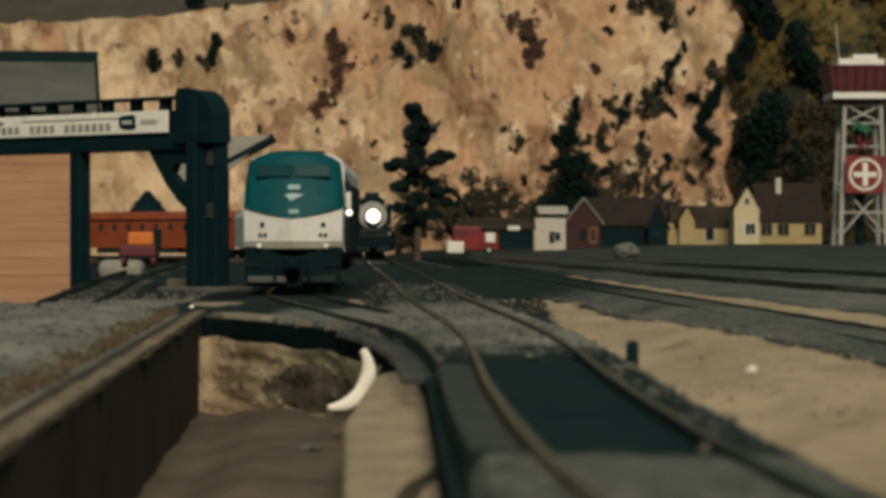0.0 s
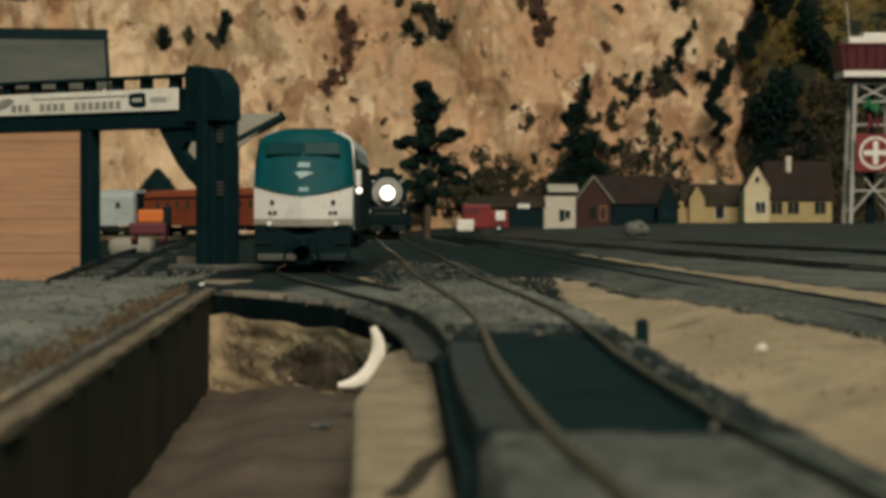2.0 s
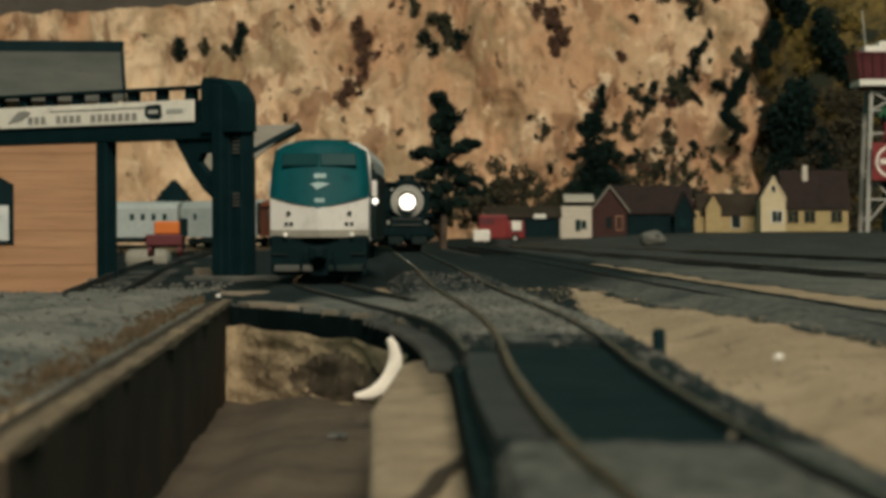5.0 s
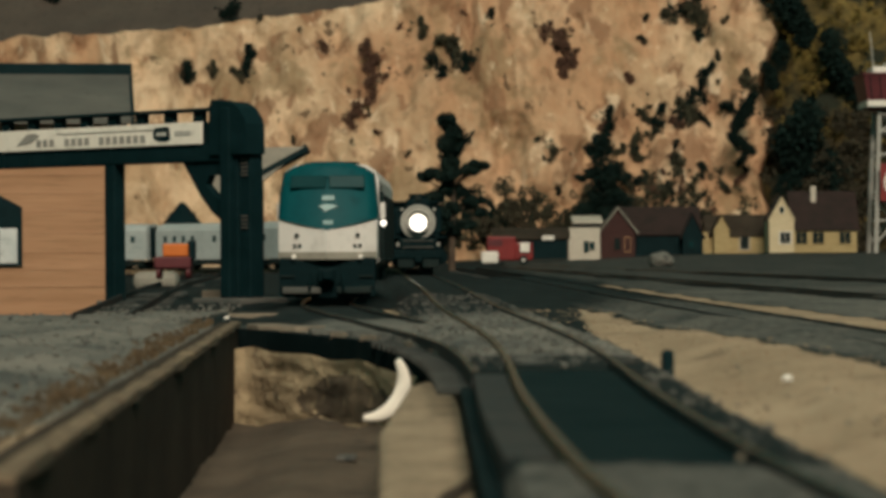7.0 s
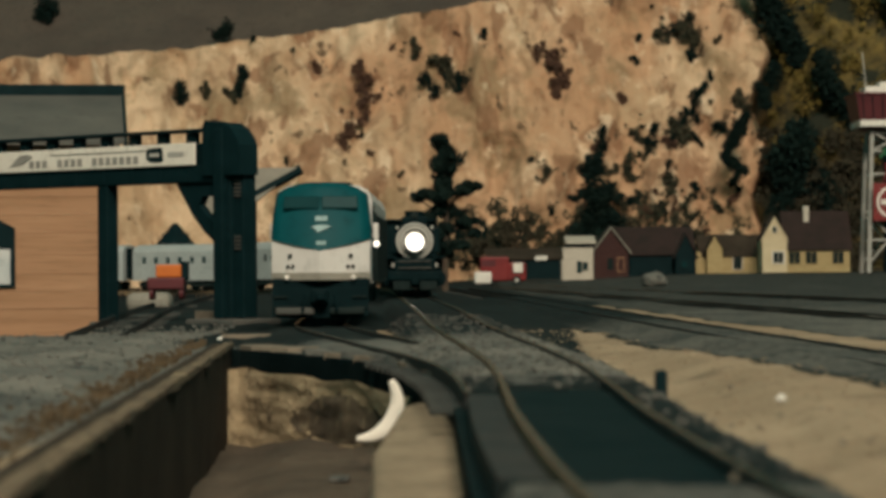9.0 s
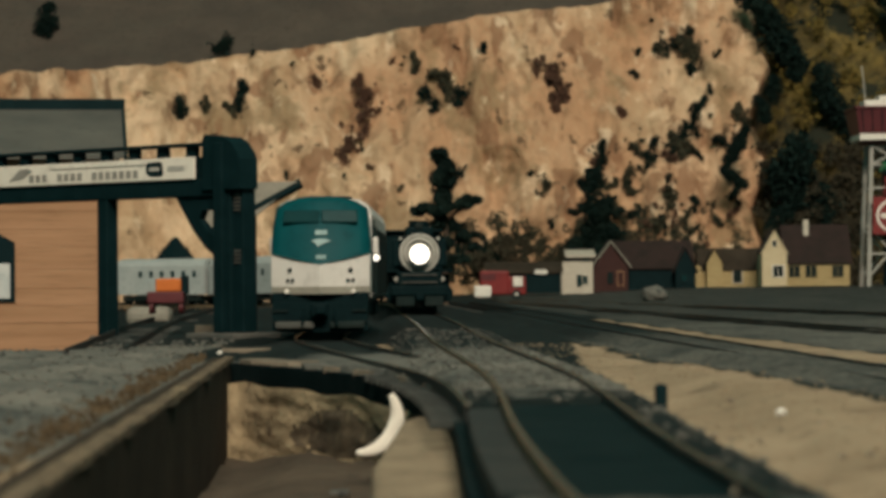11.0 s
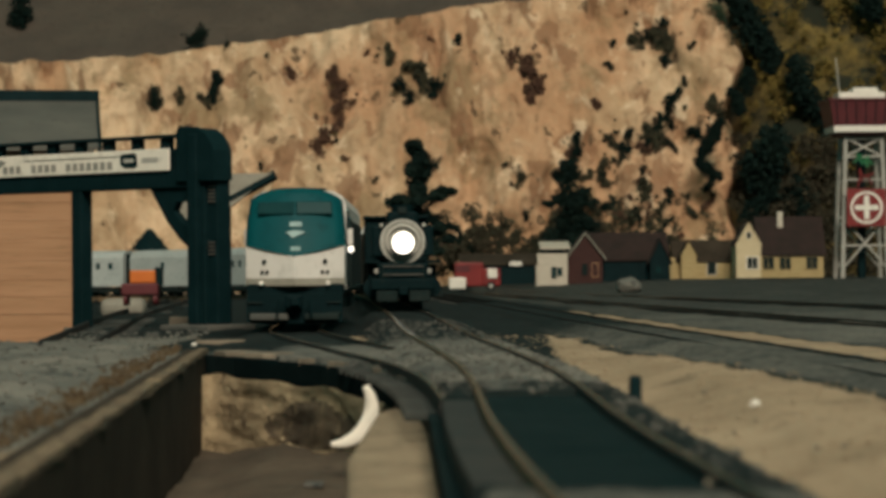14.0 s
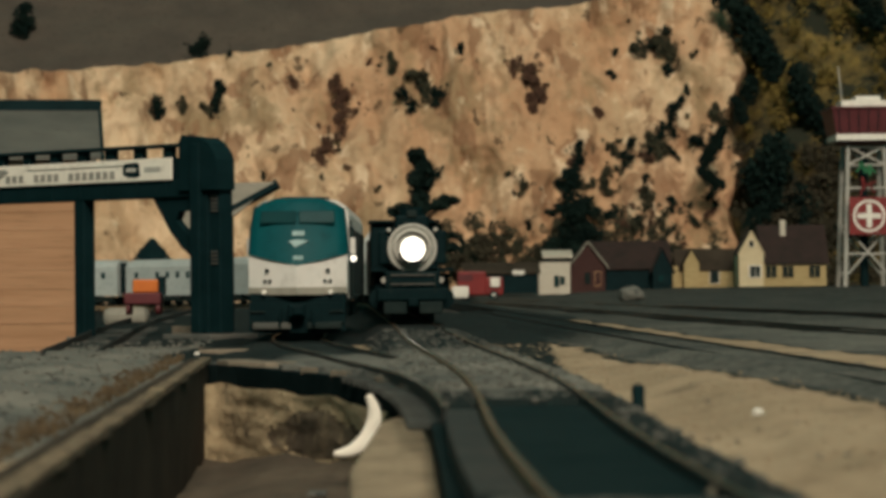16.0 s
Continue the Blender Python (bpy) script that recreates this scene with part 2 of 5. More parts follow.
# ---- mesh helpers ----
def box(bm, lo, hi, bevel=0.0, m=None):
    c = [(a + b) / 2 for a, b in zip(lo, hi)]
    mx = Matrix.Translation(c) @ Matrix.Diagonal((*[b - a for a, b in zip(lo, hi)], 1))
    r = bmesh.ops.create_cube(bm, size=1, matrix=(m @ mx) if m else mx)
    if bevel:
        es = list({e for v in r["verts"] for e in v.link_edges})
        bmesh.ops.bevel(bm, geom=es, offset=bevel, segments=2, profile=0.5, affect="EDGES")
    return bm


def cyl(bm, a, b, r1, r2=None, seg=16, caps=True):
    a, b = Vector(a), Vector(b)
    q = (b - a).to_track_quat("Z", "Y").to_matrix().to_4x4()
    bmesh.ops.create_cone(bm, cap_ends=caps, segments=seg, radius1=r1, radius2=r1 if r2 is None else r2, depth=(b - a).length,
                          matrix=Matrix.Translation((a + b) / 2) @ q)
    return bm


def ball(bm, c, r, sub=2, squash=(1, 1, 1)):
    bmesh.ops.create_icosphere(bm, subdivisions=sub, radius=r, matrix=Matrix.Translation(c) @ Matrix.Diagonal((*squash, 1)))
    return bm


def prism(bm, outline, y0, y1, axis="y"):
    """A closed outline of (a, z) pairs drawn out from y0 to y1 along an axis."""
    put = (lambda a, z, y: (a, y, z)) if axis == "y" else (lambda a, z, y: (y, a, z))
    f = [bm.verts.new(put(a, z, y0)) for a, z in outline]
    g = [bm.verts.new(put(a, z, y1)) for a, z in outline]
    bm.faces.new(f)
    bm.faces.new(g[::-1])
    for i in range(len(f)):
        j = (i + 1) % len(f)
        bm.faces.new((f[i], g[i], g[j], f[j]))
    bmesh.ops.recalc_face_normals(bm, faces=bm.faces)
    return bm


def loft(bm, rings, close=True):
    """Skin through rings of equal length."""
    vs = [[bm.verts.new(p) for p in r] for r in rings]
    n = len(vs[0])
    for a, b in zip(vs, vs[1:]):
        for i in range(n):
            j = (i + 1) % n
            bm.faces.new((a[i], a[j], b[j], b[i]))
    if close:
        bm.faces.new(vs[0][::-1])
        bm.faces.new(vs[-1])
    bmesh.ops.recalc_face_normals(bm, faces=bm.faces)
    return bm


def thing(name, label, category, group="", at=None, kind=""):
    ob = tagged(new(name), label, category, group, kind)
    if at is not None:
        ob.matrix_basis = at
    return ob


def part(name, bm, material, parent=None, label="", smooth=False):
    me = bpy.data.meshes.new(name)
    bm.to_mesh(me)
    bm.free()
    me.materials.append(M[material])
    if smooth:
        for p in me.polygons:
            p.use_smooth = True
    ob = new(name, me)
    if parent is not None:
        ob.parent = parent
    if label:
        ob["label"] = label
    return ob


def B():
    return bmesh.new()


def spline(points, step=0.01):
    """A smooth line through a few points of the plan, as evenly spaced points."""
    p = [Vector(q) for q in points]
    p = [2 * p[0] - p[1]] + p + [2 * p[-1] - p[-2]]
    out = []
    for i in range(1, len(p) - 2):
        k = max(2, int((p[i + 1] - p[i]).length / step))
        for j in range(k):
            t = j / k
            out.append(0.5 * ((2 * p[i]) + (p[i + 1] - p[i - 1]) * t + (2 * p[i - 1] - 5 * p[i] + 4 * p[i + 1] - p[i + 2]) * t * t
                              + (3 * p[i] - p[i - 1] - 3 * p[i + 1] + p[i + 2]) * t ** 3))
    out.append(p[-2])
    return out


# ---- the plan of the tracks (rail tops at z) ----
MAIN = spline([(0.090, -0.30, 0), (0.055, -0.10, 0), (0.0275, 0.10, 0), (0.0202, 0.193, 0), (0.0175, 0.239, 0), (0.0148, 0.331, 0), (0.0116, 0.52, 0), (-0.0035, 0.80, 0), (-0.0146, 1.08, 0),
               (-0.033, 1.48, 0), (-0.0547, 1.95, 0), (-0.085, 2.20, -0.002), (-0.16, 2.42, -0.005), (-0.27, 2.56, -0.007),
               (-0.40, 2.62, -0.007), (-0.60, 2.64, -0.007), (-1.9, 2.64, -0.007)])
SIDING = spline([(0.0180, 0.16, 0), (0.0110, 0.34, 0), (0.0017, 0.527, 0), (-0.022, 0.68, 0), (-0.0505, 0.86, 0), (-0.0575, 1.0, 0), (-0.064, 1.2, 0), (-0.080, 1.5, 0)])
YARD_A = spline([(0.125, 0.05, 0), (0.108, 0.35, 0), (0.094, 0.55, 0), (0.075, 0.85, 0), (0.056, 1.15, 0), (0.035, 1.5, 0), (-0.01, 2.2, 0)])
YARD_B = spline([(0.24, 0.5, 0), (0.205, 0.8, 0), (0.155, 1.2, 0), (0.10, 1.7, 0), (0.03, 2.4, 0)])
YARD_C = spline([(0.36, 0.7, 0), (0.30, 1.1, 0), (0.22, 1.6, 0), (0.12, 2.2, 0), (0.06, 2.6, 0)])
SPUR = spline([(-0.1205, 0.80, 0), (-0.138, 1.0, 0), (-0.156, 1.2, 0), (-0.178, 1.5, 0), (-0.20, 1.9, 0)])

# ---- ground: one sheet over the whole table ----
def near_line(line, x, y):
    best = 9.0
    for p in line[::3]:
        d = (p.x - x) ** 2 + (p.y - y) ** 2
        if d < best:
            best = d
    return best ** 0.5


def wall_x(y):
    return -0.0697 - 0.0481 * (y - 0.74)


def smooth01(a, b, v):
    t = min(1.0, max(0.0, (v - a) / (b - a)))
    return t * t * (3 - 2 * t)


def side_of(line, x, y):
    """Signed way from a line that runs up the plan: negative to the left."""
    near = min(line, key=lambda p: abs(p.y - y))
    return x - near.x


def deck_edge(y):
    """Left edge of the track bed beside the cutting."""
    pts = ((0.18, 0.0042), (0.2665, 0.0022), (0.36, 0.0005), (0.443, -0.0010), (0.48, -0.0024), (0.526, -0.0055), (0.56, -0.0110), (0.608, -0.0197), (0.65, -0.0342), (0.71, -0.060), (0.73, -0.075))
    for (y0, x0), (y1, x1) in zip(pts, pts[1:]):
        if y <= y1:
            return x0 + (x1 - x0) * max(0.0, (y - y0) / (y1 - y0))
    return -0.2


def ground_z(x, y):
    z = -0.0050 + 0.0010 * noise.noise((x * 14, y * 9, 0.3)) + 0.0006 * noise.noise((x * 60, y * 40, 2.3)) + 0.0004 * noise.noise((x * 190, y * 150, 5.3))
    # the lower ground round the tan building and the fall of the back line
    if y > 0.85:
        z -= 0.022 * smooth01(-0.013, -0.024, side_of(SPUR, x, y)) * smooth01(0.87, 0.94, y) * smooth01(2.6, 2.2, y)
    z -= 0.008 * smooth01(2.0, 2.5, y) * smooth01(0.0, -0.1, x)
    for line in (MAIN, SIDING, YARD_A):
        if line[0].y - 0.1 < y < 1.7:
            o = abs(side_of(line, x, y))
            if o < 0.03:
                z = max(z, -0.0052 + (0.0042 if line is MAIN else 0.0024) * smooth01(0.023, 0.014, o) + 0.0004 * noise.noise((x * 170, y * 120, 8)))
    if x < -0.07 and y < 1.1:
        z += 0.0009 * noise.noise((x * 110, y * 70, 4)) + 0.0006 * noise.noise((x * 260, y * 190, 6))
    # heaped gravel behind the retaining wall
    z += 0.0025 * smooth01(-0.075, -0.095, x) * smooth01(0.95, 0.75, y) * (0.6 + 0.8 * noise.noise((x * 45, y * 30, 12)))
    # banked sand beside the yard
    z += 0.003 * smooth01(0.038, 0.055, x) * smooth01(0.090, 0.07, x) * smooth01(0.8, 0.5, y)
    # rise of the yard towards the houses
    z += 0.009 * smooth01(1.7, 2.9, y) * smooth01(0.0, 0.3, x)
    # shallow beds of the crossing panels
    off = side_of(MAIN, x, y)
    pocket = smooth01(-0.0098, -0.0086, off) * smooth01(0.0104, 0.0092, off) * smooth01(0.238, 0.244, y) * smooth01(0.424, 0.418, y)
    pocket += smooth01(-0.0150, -0.0140, off) * smooth01(-0.0090, -0.0096, off) * smooth01(0.243, 0.249, y) * smooth01(0.408, 0.402, y)
    z -= 0.0030 * min(1.0, pocket)
    # the cutting in front
    inside = smooth01(wall_x(y) - 0.006, wall_x(y) - 0.005, x) * smooth01(deck_edge(y), deck_edge(y) - 0.0025, x)
    inside *= smooth01(0.728, 0.722, y)
    return z - (0.0195 + 0.0040 * smooth01(0.022, 0.006, x - wall_x(y)) + 0.0015 * smooth01(0.42, 0.72, y) + 0.001 * noise.noise((x * 40, y * 30, 5)) + 0.0005 * noise.noise((x * 160, y * 90, 7))) * inside


def ground():
    xs = sorted({round(v, 5) for v in list(np.arange(-0.10, 0.07, 0.00125)) + list(np.arange(-0.24, 0.24, 0.004)) + list(np.arange(-1.6, 1.61, 0.04))})
    ys = sorted({round(v, 5) for v in list(np.arange(0.20, 0.76, 0.004)) + list(np.arange(0.76, 1.3, 0.01)) + list(np.arange(-0.6, 4.4, 0.05))})
    bm = B()
    grid = [[bm.verts.new((x, y, ground_z(x, y))) for x in xs] for y in ys]
    for j in range(len(ys) - 1):
        for i in range(len(xs) - 1):
            bm.faces.new((grid[j][i], grid[j][i + 1], grid[j + 1][i + 1], grid[j + 1][i]))
    ob = part("ground", bm, "layout_ground", smooth=True)
    me = ob.data
    mask = me.color_attributes.new("spread", "FLOAT_COLOR", "POINT")
    values = []
    for v in me.vertices:
        x, y, z = v.co
        w = 0.0030 * noise.noise((x * 60, y * 35, 7)) + 0.002 * noise.noise((x * 200, y * 120, 3))
        om, oy = side_of(MAIN, x, y), side_of(YARD_A, x, y)
        floor = 0.0
        if y < 0.74 and wall_x(y) - 0.008 < x < deck_edge(y):
            floor = smooth01(-0.010, -0.016, z)
        e = 0.004
        lim = 0.0215 + 0.07 * max(0.0, y - 0.58)
        bal = smooth01(-0.022 - e, -0.022 + e, om + w) * smooth01(lim + e, lim - e, om + w) * smooth01(deck_edge(y) - 0.004, deck_edge(y) - 0.002, x)
        if -0.09 < x < 0.02 and side_of(SIDING, x, y) < 0.02 and x > deck_edge(y) - 0.003 and y > 0.4:
            bal = 1.0
        bal = max(bal, smooth01(-0.033 - e, -0.033 + e, oy + w) * smooth01(0.020 + e, 0.020 - e, oy + w))
        far = 0.034 + 0.055 * max(0.0, 1.0 - y)
        if y > 0.3:
            bal = max(bal, smooth01(far - e, far + 2 * e, oy + w))
        if not (0.019 < oy + w < 0.036) or y > 1.45:
            bal = max(bal, smooth01(1.12, 1.25, y + 8 * w))
        if oy < 0:
            bal = max(bal, smooth01(0.86, 0.96, y + 8 * w))
        grav = 0.0
        if x < -0.04 and y > 0.2 and not floor:
            grav = max(smooth01(-0.056, -0.064, x), smooth01(0.73, 0.76, y)) * (1 - bal)
        if y > 0.3:
            grav = max(grav, (0.44 + 0.13 * smooth01(1.7, 0.9, y)) * smooth01(far - e, far + 2 * e, oy + w), 0.52 * smooth01(1.25, 0.85, y) * smooth01(-0.033, -0.028, oy) * smooth01(0.02, 0.016, oy))
        if deck_edge(y) - 0.002 < x and om < 0.016:
            grav = max(grav, (0.95 + 30 * w) * smooth01(0.445, 0.47, y) * smooth01(0.80, 0.68, y + 8 * w), 0.53 * smooth01(0.245, 0.230, y))
        values += [bal * (1 - floor), grav * (1 - floor), floor, 1.0]
    mask.data.foreach_set("color", values)
    return tagged(ob, "sandy model railway ground with dark ballast strips", "ground", kind="structure")


ground()


# ---- the room round the table: unseen, teal so that its bounce tints the shadows ----
def plain_wall(name, lo, hi, label, category="wall"):
    bm = B()
    box(bm, lo, hi)
    return tagged(part(name, bm, "room"), label, category, kind="structure")


plain_wall("wall_back", (-6.0, 6.0, -0.95), (6.0, 6.2, 6.0), "plain unseen room wall, teal to tint the shadows")
plain_wall("wall_front", (-6.0, -7.2, -0.95), (6.0, -7.0, 6.0), "plain unseen room wall, teal to tint the shadows")
plain_wall("wall_left", (-6.2, -7.2, -0.95), (-6.0, 6.2, 6.0), "plain unseen room wall, teal to tint the shadows")
plain_wall("wall_right", (6.0, -7.2, -0.95), (6.2, 6.2, 6.0), "plain unseen room wall, teal to tint the shadows")
plain_wall("floor", (-6.2, -7.2, -1.05), (6.2, 6.2, -0.95), "plain dull room floor", "floor")
plain_wall("ceiling", (-6.2, -7.2, 6.0), (6.2, 6.2, 6.1), "plain dull room ceiling", "ceiling")
plain_wall("layout_table", (-1.58, -0.58, -0.94), (1.58, 4.38, -0.06), "plain boarded table under the layout", "table")


# ---- tracks ----
def offset_line(line, off):
    out = []
    for i, p in enumerate(line):
        d = (line[min(i + 1, len(line) - 1)] - line[max(i - 1, 0)]).normalized()
        out.append(p + Vector((d.y, -d.x, 0)) * off)
    return out


def bar_along(bm, line, w, z0, z1):
    rings = []
    for i, p in enumerate(line):
        d = (line[min(i + 1, len(line) - 1)] - line[max(i - 1, 0)]).normalized()
        s = Vector((d.y, -d.x, 0)) * w / 2
        rings.append([p - s + Vector((0, 0, z0)), p + s + Vector((0, 0, z0)), p + s + Vector((0, 0, z1)), p - s + Vector((0, 0, z1))])
    return loft(bm, rings)


TIE = None


def track(line, label, y_from=0.0, y_to=9.0, ties=True, heads=("rail", "rail"), gap=(0, 0), sink=0.0, sides=("rail", "rail")):
    global TIE
    t = thing("railway_track", label, "railway track", "tracks of the layout", kind="structure")
    line = [p - Vector((0, 0, sink)) for p in line if y_from <= p.y <= y_to]
    for k, off in enumerate((0.00875, -0.00875)):
        rail = offset_line(line, off)
        bm = B()
        bar_along(bm, rail, 0.0010, -0.0050, -0.0003)
        r = part("rail", bm, sides[k], t)
        bm = B()
        bar_along(bm, rail, 0.0007, -0.00028, 0.0)
        part("rail_head", bm, heads[k], r)
    if not ties:
        return t
    if TIE is None:
        bm = B()
        box(bm, (-0.015, -0.00125, -0.0016), (0.015, 0.00125, 0), 0.0003)
        TIE = part("tie", bm, "tie", t)
        TIE.matrix_basis = Matrix.Translation((0, -0.5, -0.0028))
    acc, n = 0.0, 0
    for a, b in zip(line, line[1:]):
        acc += (b - a).length
        if acc > 0.0068:
            acc = 0.0
            if gap[0] < a.y < gap[1]:
                continue
            n += 1
            if n > 280:
                break
            d = b - a
            ob = new("tie", TIE.data)
            ob.parent = t
            ob.matrix_basis = Matrix.Translation(a + Vector((0, 0, -0.0028 + 0.0002 * random.random()))) @ Matrix.Rotation(
                math.atan2(d.y, d.x) - math.pi / 2 + random.uniform(-0.02, 0.02), 4, "Z")
    return t


track(MAIN, "weathered main track with dark ties in ballast", 0.02, heads=("railtop", "railtop"), sides=("rail", "rustrail"), gap=(0.236, 0.426))
track(SIDING, "siding track that joins the main track", 0.41, heads=("railtop", "railtop"), gap=(0.20, 0.42), sink=0.0016)
track(YARD_A, "dusty yard track half buried in ballast", 0.1, sink=0.0021)
track(YARD_B, "yard track in dark ballast", 0.5, heads=("railtop", "railtop"), sink=0.0036)
track(YARD_C, "far yard track in dark ballast", 0.6, heads=("railtop", "railtop"), sink=0.0034)
track(SPUR, "short spur track under the gantry crane", 0.5, sink=0.0022)


# ---- rock face and hills ----
def cliff_top(x):
    return 0.312 + 0.105 * (x + 0.62) / 0.75 + 0.008 * noise.noise((x * 9, 0, 3)) + 0.005 * noise.noise((x * 40, 0, 3))


def cliff_y(x, z):
    """How far back the cliff stands at a place across and a height."""
    y = 3.55 + 0.16 * (z + 0.02) / (cliff_top(x) + 0.02) - 0.30 * smooth01(-0.35, -0.9, x)
    y += 0.050 * noise.noise((x * 5, z * 4, 1.1)) + 0.032 * noise.noise((x * 13, z * 7, 4.1))
    y += 0.018 * noise.noise((x * 34, z * 20, 8.1)) + 0.007 * noise.noise((x * 75, z * 45, 2.1)) + 0.002 * noise.noise((x * 150, z * 110, 6.1))
    edge = 0.422 + 0.02 * noise.noise((z * 14, 0, 6)) + 0.06 * (z - 0.2)
    return y + 0.30 * smooth01(edge - 0.01, edge + 0.04, x)


def rock_face():
    """Plaster cliff: a tall sheet, leaning back, broken by ledges and hollows."""
    bm = B()
    nx, nz = 420, 160
    rows = []
    for j in range(nz + 1):
        row = []
        for i in range(nx + 1):
            x = -1.0 + 1.48 * i / nx
            z = -0.02 + (cliff_top(x) + 0.02) * j / nz
            row.append(bm.verts.new((x, cliff_y(x, z), z)))
        rows.append(row)
    for a, b in zip(rows, rows[1:]):
        for i in range(nx):
            bm.faces.new((a[i], a[i + 1], b[i + 1], b[i]))
    return tagged(part("rock_face", bm, "rock", smooth=True), "tall sandy plaster cliff with rust-brown stains", "rock face", kind="structure")


rock_face()


def hill(name, x0, x1, y0, y1, z0, z1, mname, label, seed, rough=0.03):
    bm = B()
    nx, nz = 90, 60
    rows = []
    for j in range(nz + 1):
        v = j / nz
        row = []
        for i in range(nx + 1):
            u = i / nx
            x = x0 + (x1 - x0) * u
            y = y0 + (y1 - y0) * v + 0.22 * smooth01(x0 + 0.11, x0 + 0.03, x - 0.10 * v) + rough * noise.noise((x * 7, v * 6, seed)) + rough * 0.5 * noise.noise((x * 22, v * 18, seed))
            z = z0 + (z1 - z0) * v + rough * 0.3 * noise.noise((x * 9, v * 4, seed + 3))
            row.append(bm.verts.new((x, y, z)))
        rows.append(row)
    for a, b in zip(rows, rows[1:]):
        for i in range(nx):
            bm.faces.new((a[i], a[i + 1], b[i + 1], b[i]))
    return tagged(part(name, bm, mname, smooth=True), label, "hill", kind="structure")


hill("brown_hill", -1.4, 0.7, 3.74, 4.3, 0.20, 0.62, "brownhill", "dull brown hillside above the cliff", 2.0, 0.02)
hill("green_hill", 0.31, 1.5, 3.50, 3.88, -0.03, 0.62, "greenhill", "dark mossy hillside beside the cliff", 9.0, 0.04)


# ---- trees and shrubs ----
def clump(bm, c, r, n, leaf, rng, squash=1.0):
    """A loose clump of small leaf blades round c."""
    for _ in range(n):
        d = Vector((rng.gauss(0, 1), rng.gauss(0, 1), rng.gauss(0, 1)))
        d = d.normalized() * r * rng.random() ** 0.4
        p = Vector(c) + Vector((d.x, d.y, d.z * squash))
        q = Euler((rng.uniform(0, 6.3), rng.uniform(0, 6.3), rng.uniform(0, 6.3))).to_matrix()
        s = leaf * rng.uniform(0.6, 1.4)
        vs = [bm.verts.new(p + q @ Vector(v) * s) for v in ((-1, 0, 0), (0, -0.6, 0.15), (1, 0, 0), (0, 0.6, 0.15))]
        bm.faces.new(vs)


def pine(x, y, z, height, boughs, label, seed, group="model pine trees", leafmat="leaf"):
    """A trunk with limbs that end in dense clumps; boughs are (sideways, height, reach, squash) in shares of the height."""
    rng = random.Random(seed)
    t = thing("pine_tree", label, "tree", group, at=pose(x, y, z))
    bm, crown = B(), B()
    cyl(bm, (0, 0, 0), (height * 0.01, 0, height * 0.5), height * 0.024, height * 0.016, 8)
    cyl(bm, (height * 0.01, 0, height * 0.5), (0, 0, height * 0.94), height * 0.016, height * 0.004, 8)
    for dx, dz, r, sq in boughs:
        tip = Vector((dx * height, rng.uniform(-0.06, 0.06) * height, dz * height))
        cyl(bm, (0, 0, max(0.02, dz - abs(dx) * 0.5 - 0.04) * height), tip, height * 0.010, height * 0.004, 5)
        for k in range(5):
            o = Vector((rng.gauss(0, 0.5), rng.gauss(0, 0.5), rng.gauss(0, 0.5) * sq)) * r * height
            clump(crown, tip + o, r * height * rng.uniform(0.45, 0.75), 120, height * 0.015, rng, sq)
        clump(crown, tip, r * height, 240, height * 0.015, rng, sq)
    part("trunk", bm, "bark", t)
    part("crown", crown, leafmat, t)
    return t


def shrub(x, y, z, r, tall, label, seed, mname, name="shrub", lean=None, full=1.0):
    """A ragged patch of growth: clumps strung along a leaning line, with strays round it."""
    rng = random.Random(seed)
    bm = B()
    n = max(4, int(6 * tall))
    tilt = rng.uniform(-0.7, 0.7) if lean is None else lean
    for k in range(n):
        u = (k + 0.5) / n * 2 - 1
        reach = u * r * tall
        c = (reach * math.sin(tilt) + rng.gauss(0, 0.22) * r, rng.gauss(0, 0.12) * r, reach * math.cos(tilt) + rng.gauss(0, 0.12) * r)
        clump(bm, c, r * full * rng.uniform(0.35, 0.75) * (1.1 - 0.35 * abs(u)), int(90 * full ** 2), r * 0.15, rng)
    for k in range(5):
        clump(bm, (rng.gauss(0, 0.8) * r, rng.gauss(0, 0.1) * r, rng.gauss(0, 0.8) * r), r * rng.uniform(0.12, 0.28), 26, r * 0.12, rng)
    ob = part(name, bm, mname)
    ob.matrix_basis = pose(x, y, z)
    return tagged(ob, label, "shrub", "shrubs on the hillsides")


def scattered_stones(name, label, n, spot, sizes, mname, seed):
    """Many small angular stones lying on the ground, joined."""
    rng = random.Random(seed)
    verts, faces = [], []
    for _ in range(n):
        x, y = spot(rng)
        r = rng.uniform(*sizes) * (1.6 if rng.random() < 0.06 else 1.0)
        z = ground_z(x, y) + r * 0.25
        k = len(verts)
        a0 = rng.uniform(0, 6.3)
        for i in range(4):
            a = a0 + i * 1.57 + rng.uniform(-0.4, 0.4)
            verts.append((x + math.cos(a) * r * rng.uniform(0.7, 1.3), y + math.sin(a) * r * rng.uniform(0.7, 1.3), z + rng.uniform(-0.2, 0.2) * r))
        verts.append((x + rng.uniform(-0.3, 0.3) * r, y, z + r * rng.uniform(0.5, 0.9)))
        verts.append((x, y, z - r * 0.7))
        for i in range(4):
            j = (i + 1) % 4
            faces += [(k + i, k + j, k + 4), (k + j, k + i, k + 5)]
    me = bpy.data.meshes.new(name)
    me.from_pydata(verts, [], faces)
    me.materials.append(M[mname])
    return tagged(new(name, me), label, "gravel", kind="stuff")


def beside_wall(rng):
    y = rng.uniform(0.30, 1.0)
    return wall_x(y) - 0.012 - abs(rng.gauss(0, 0.05)), y


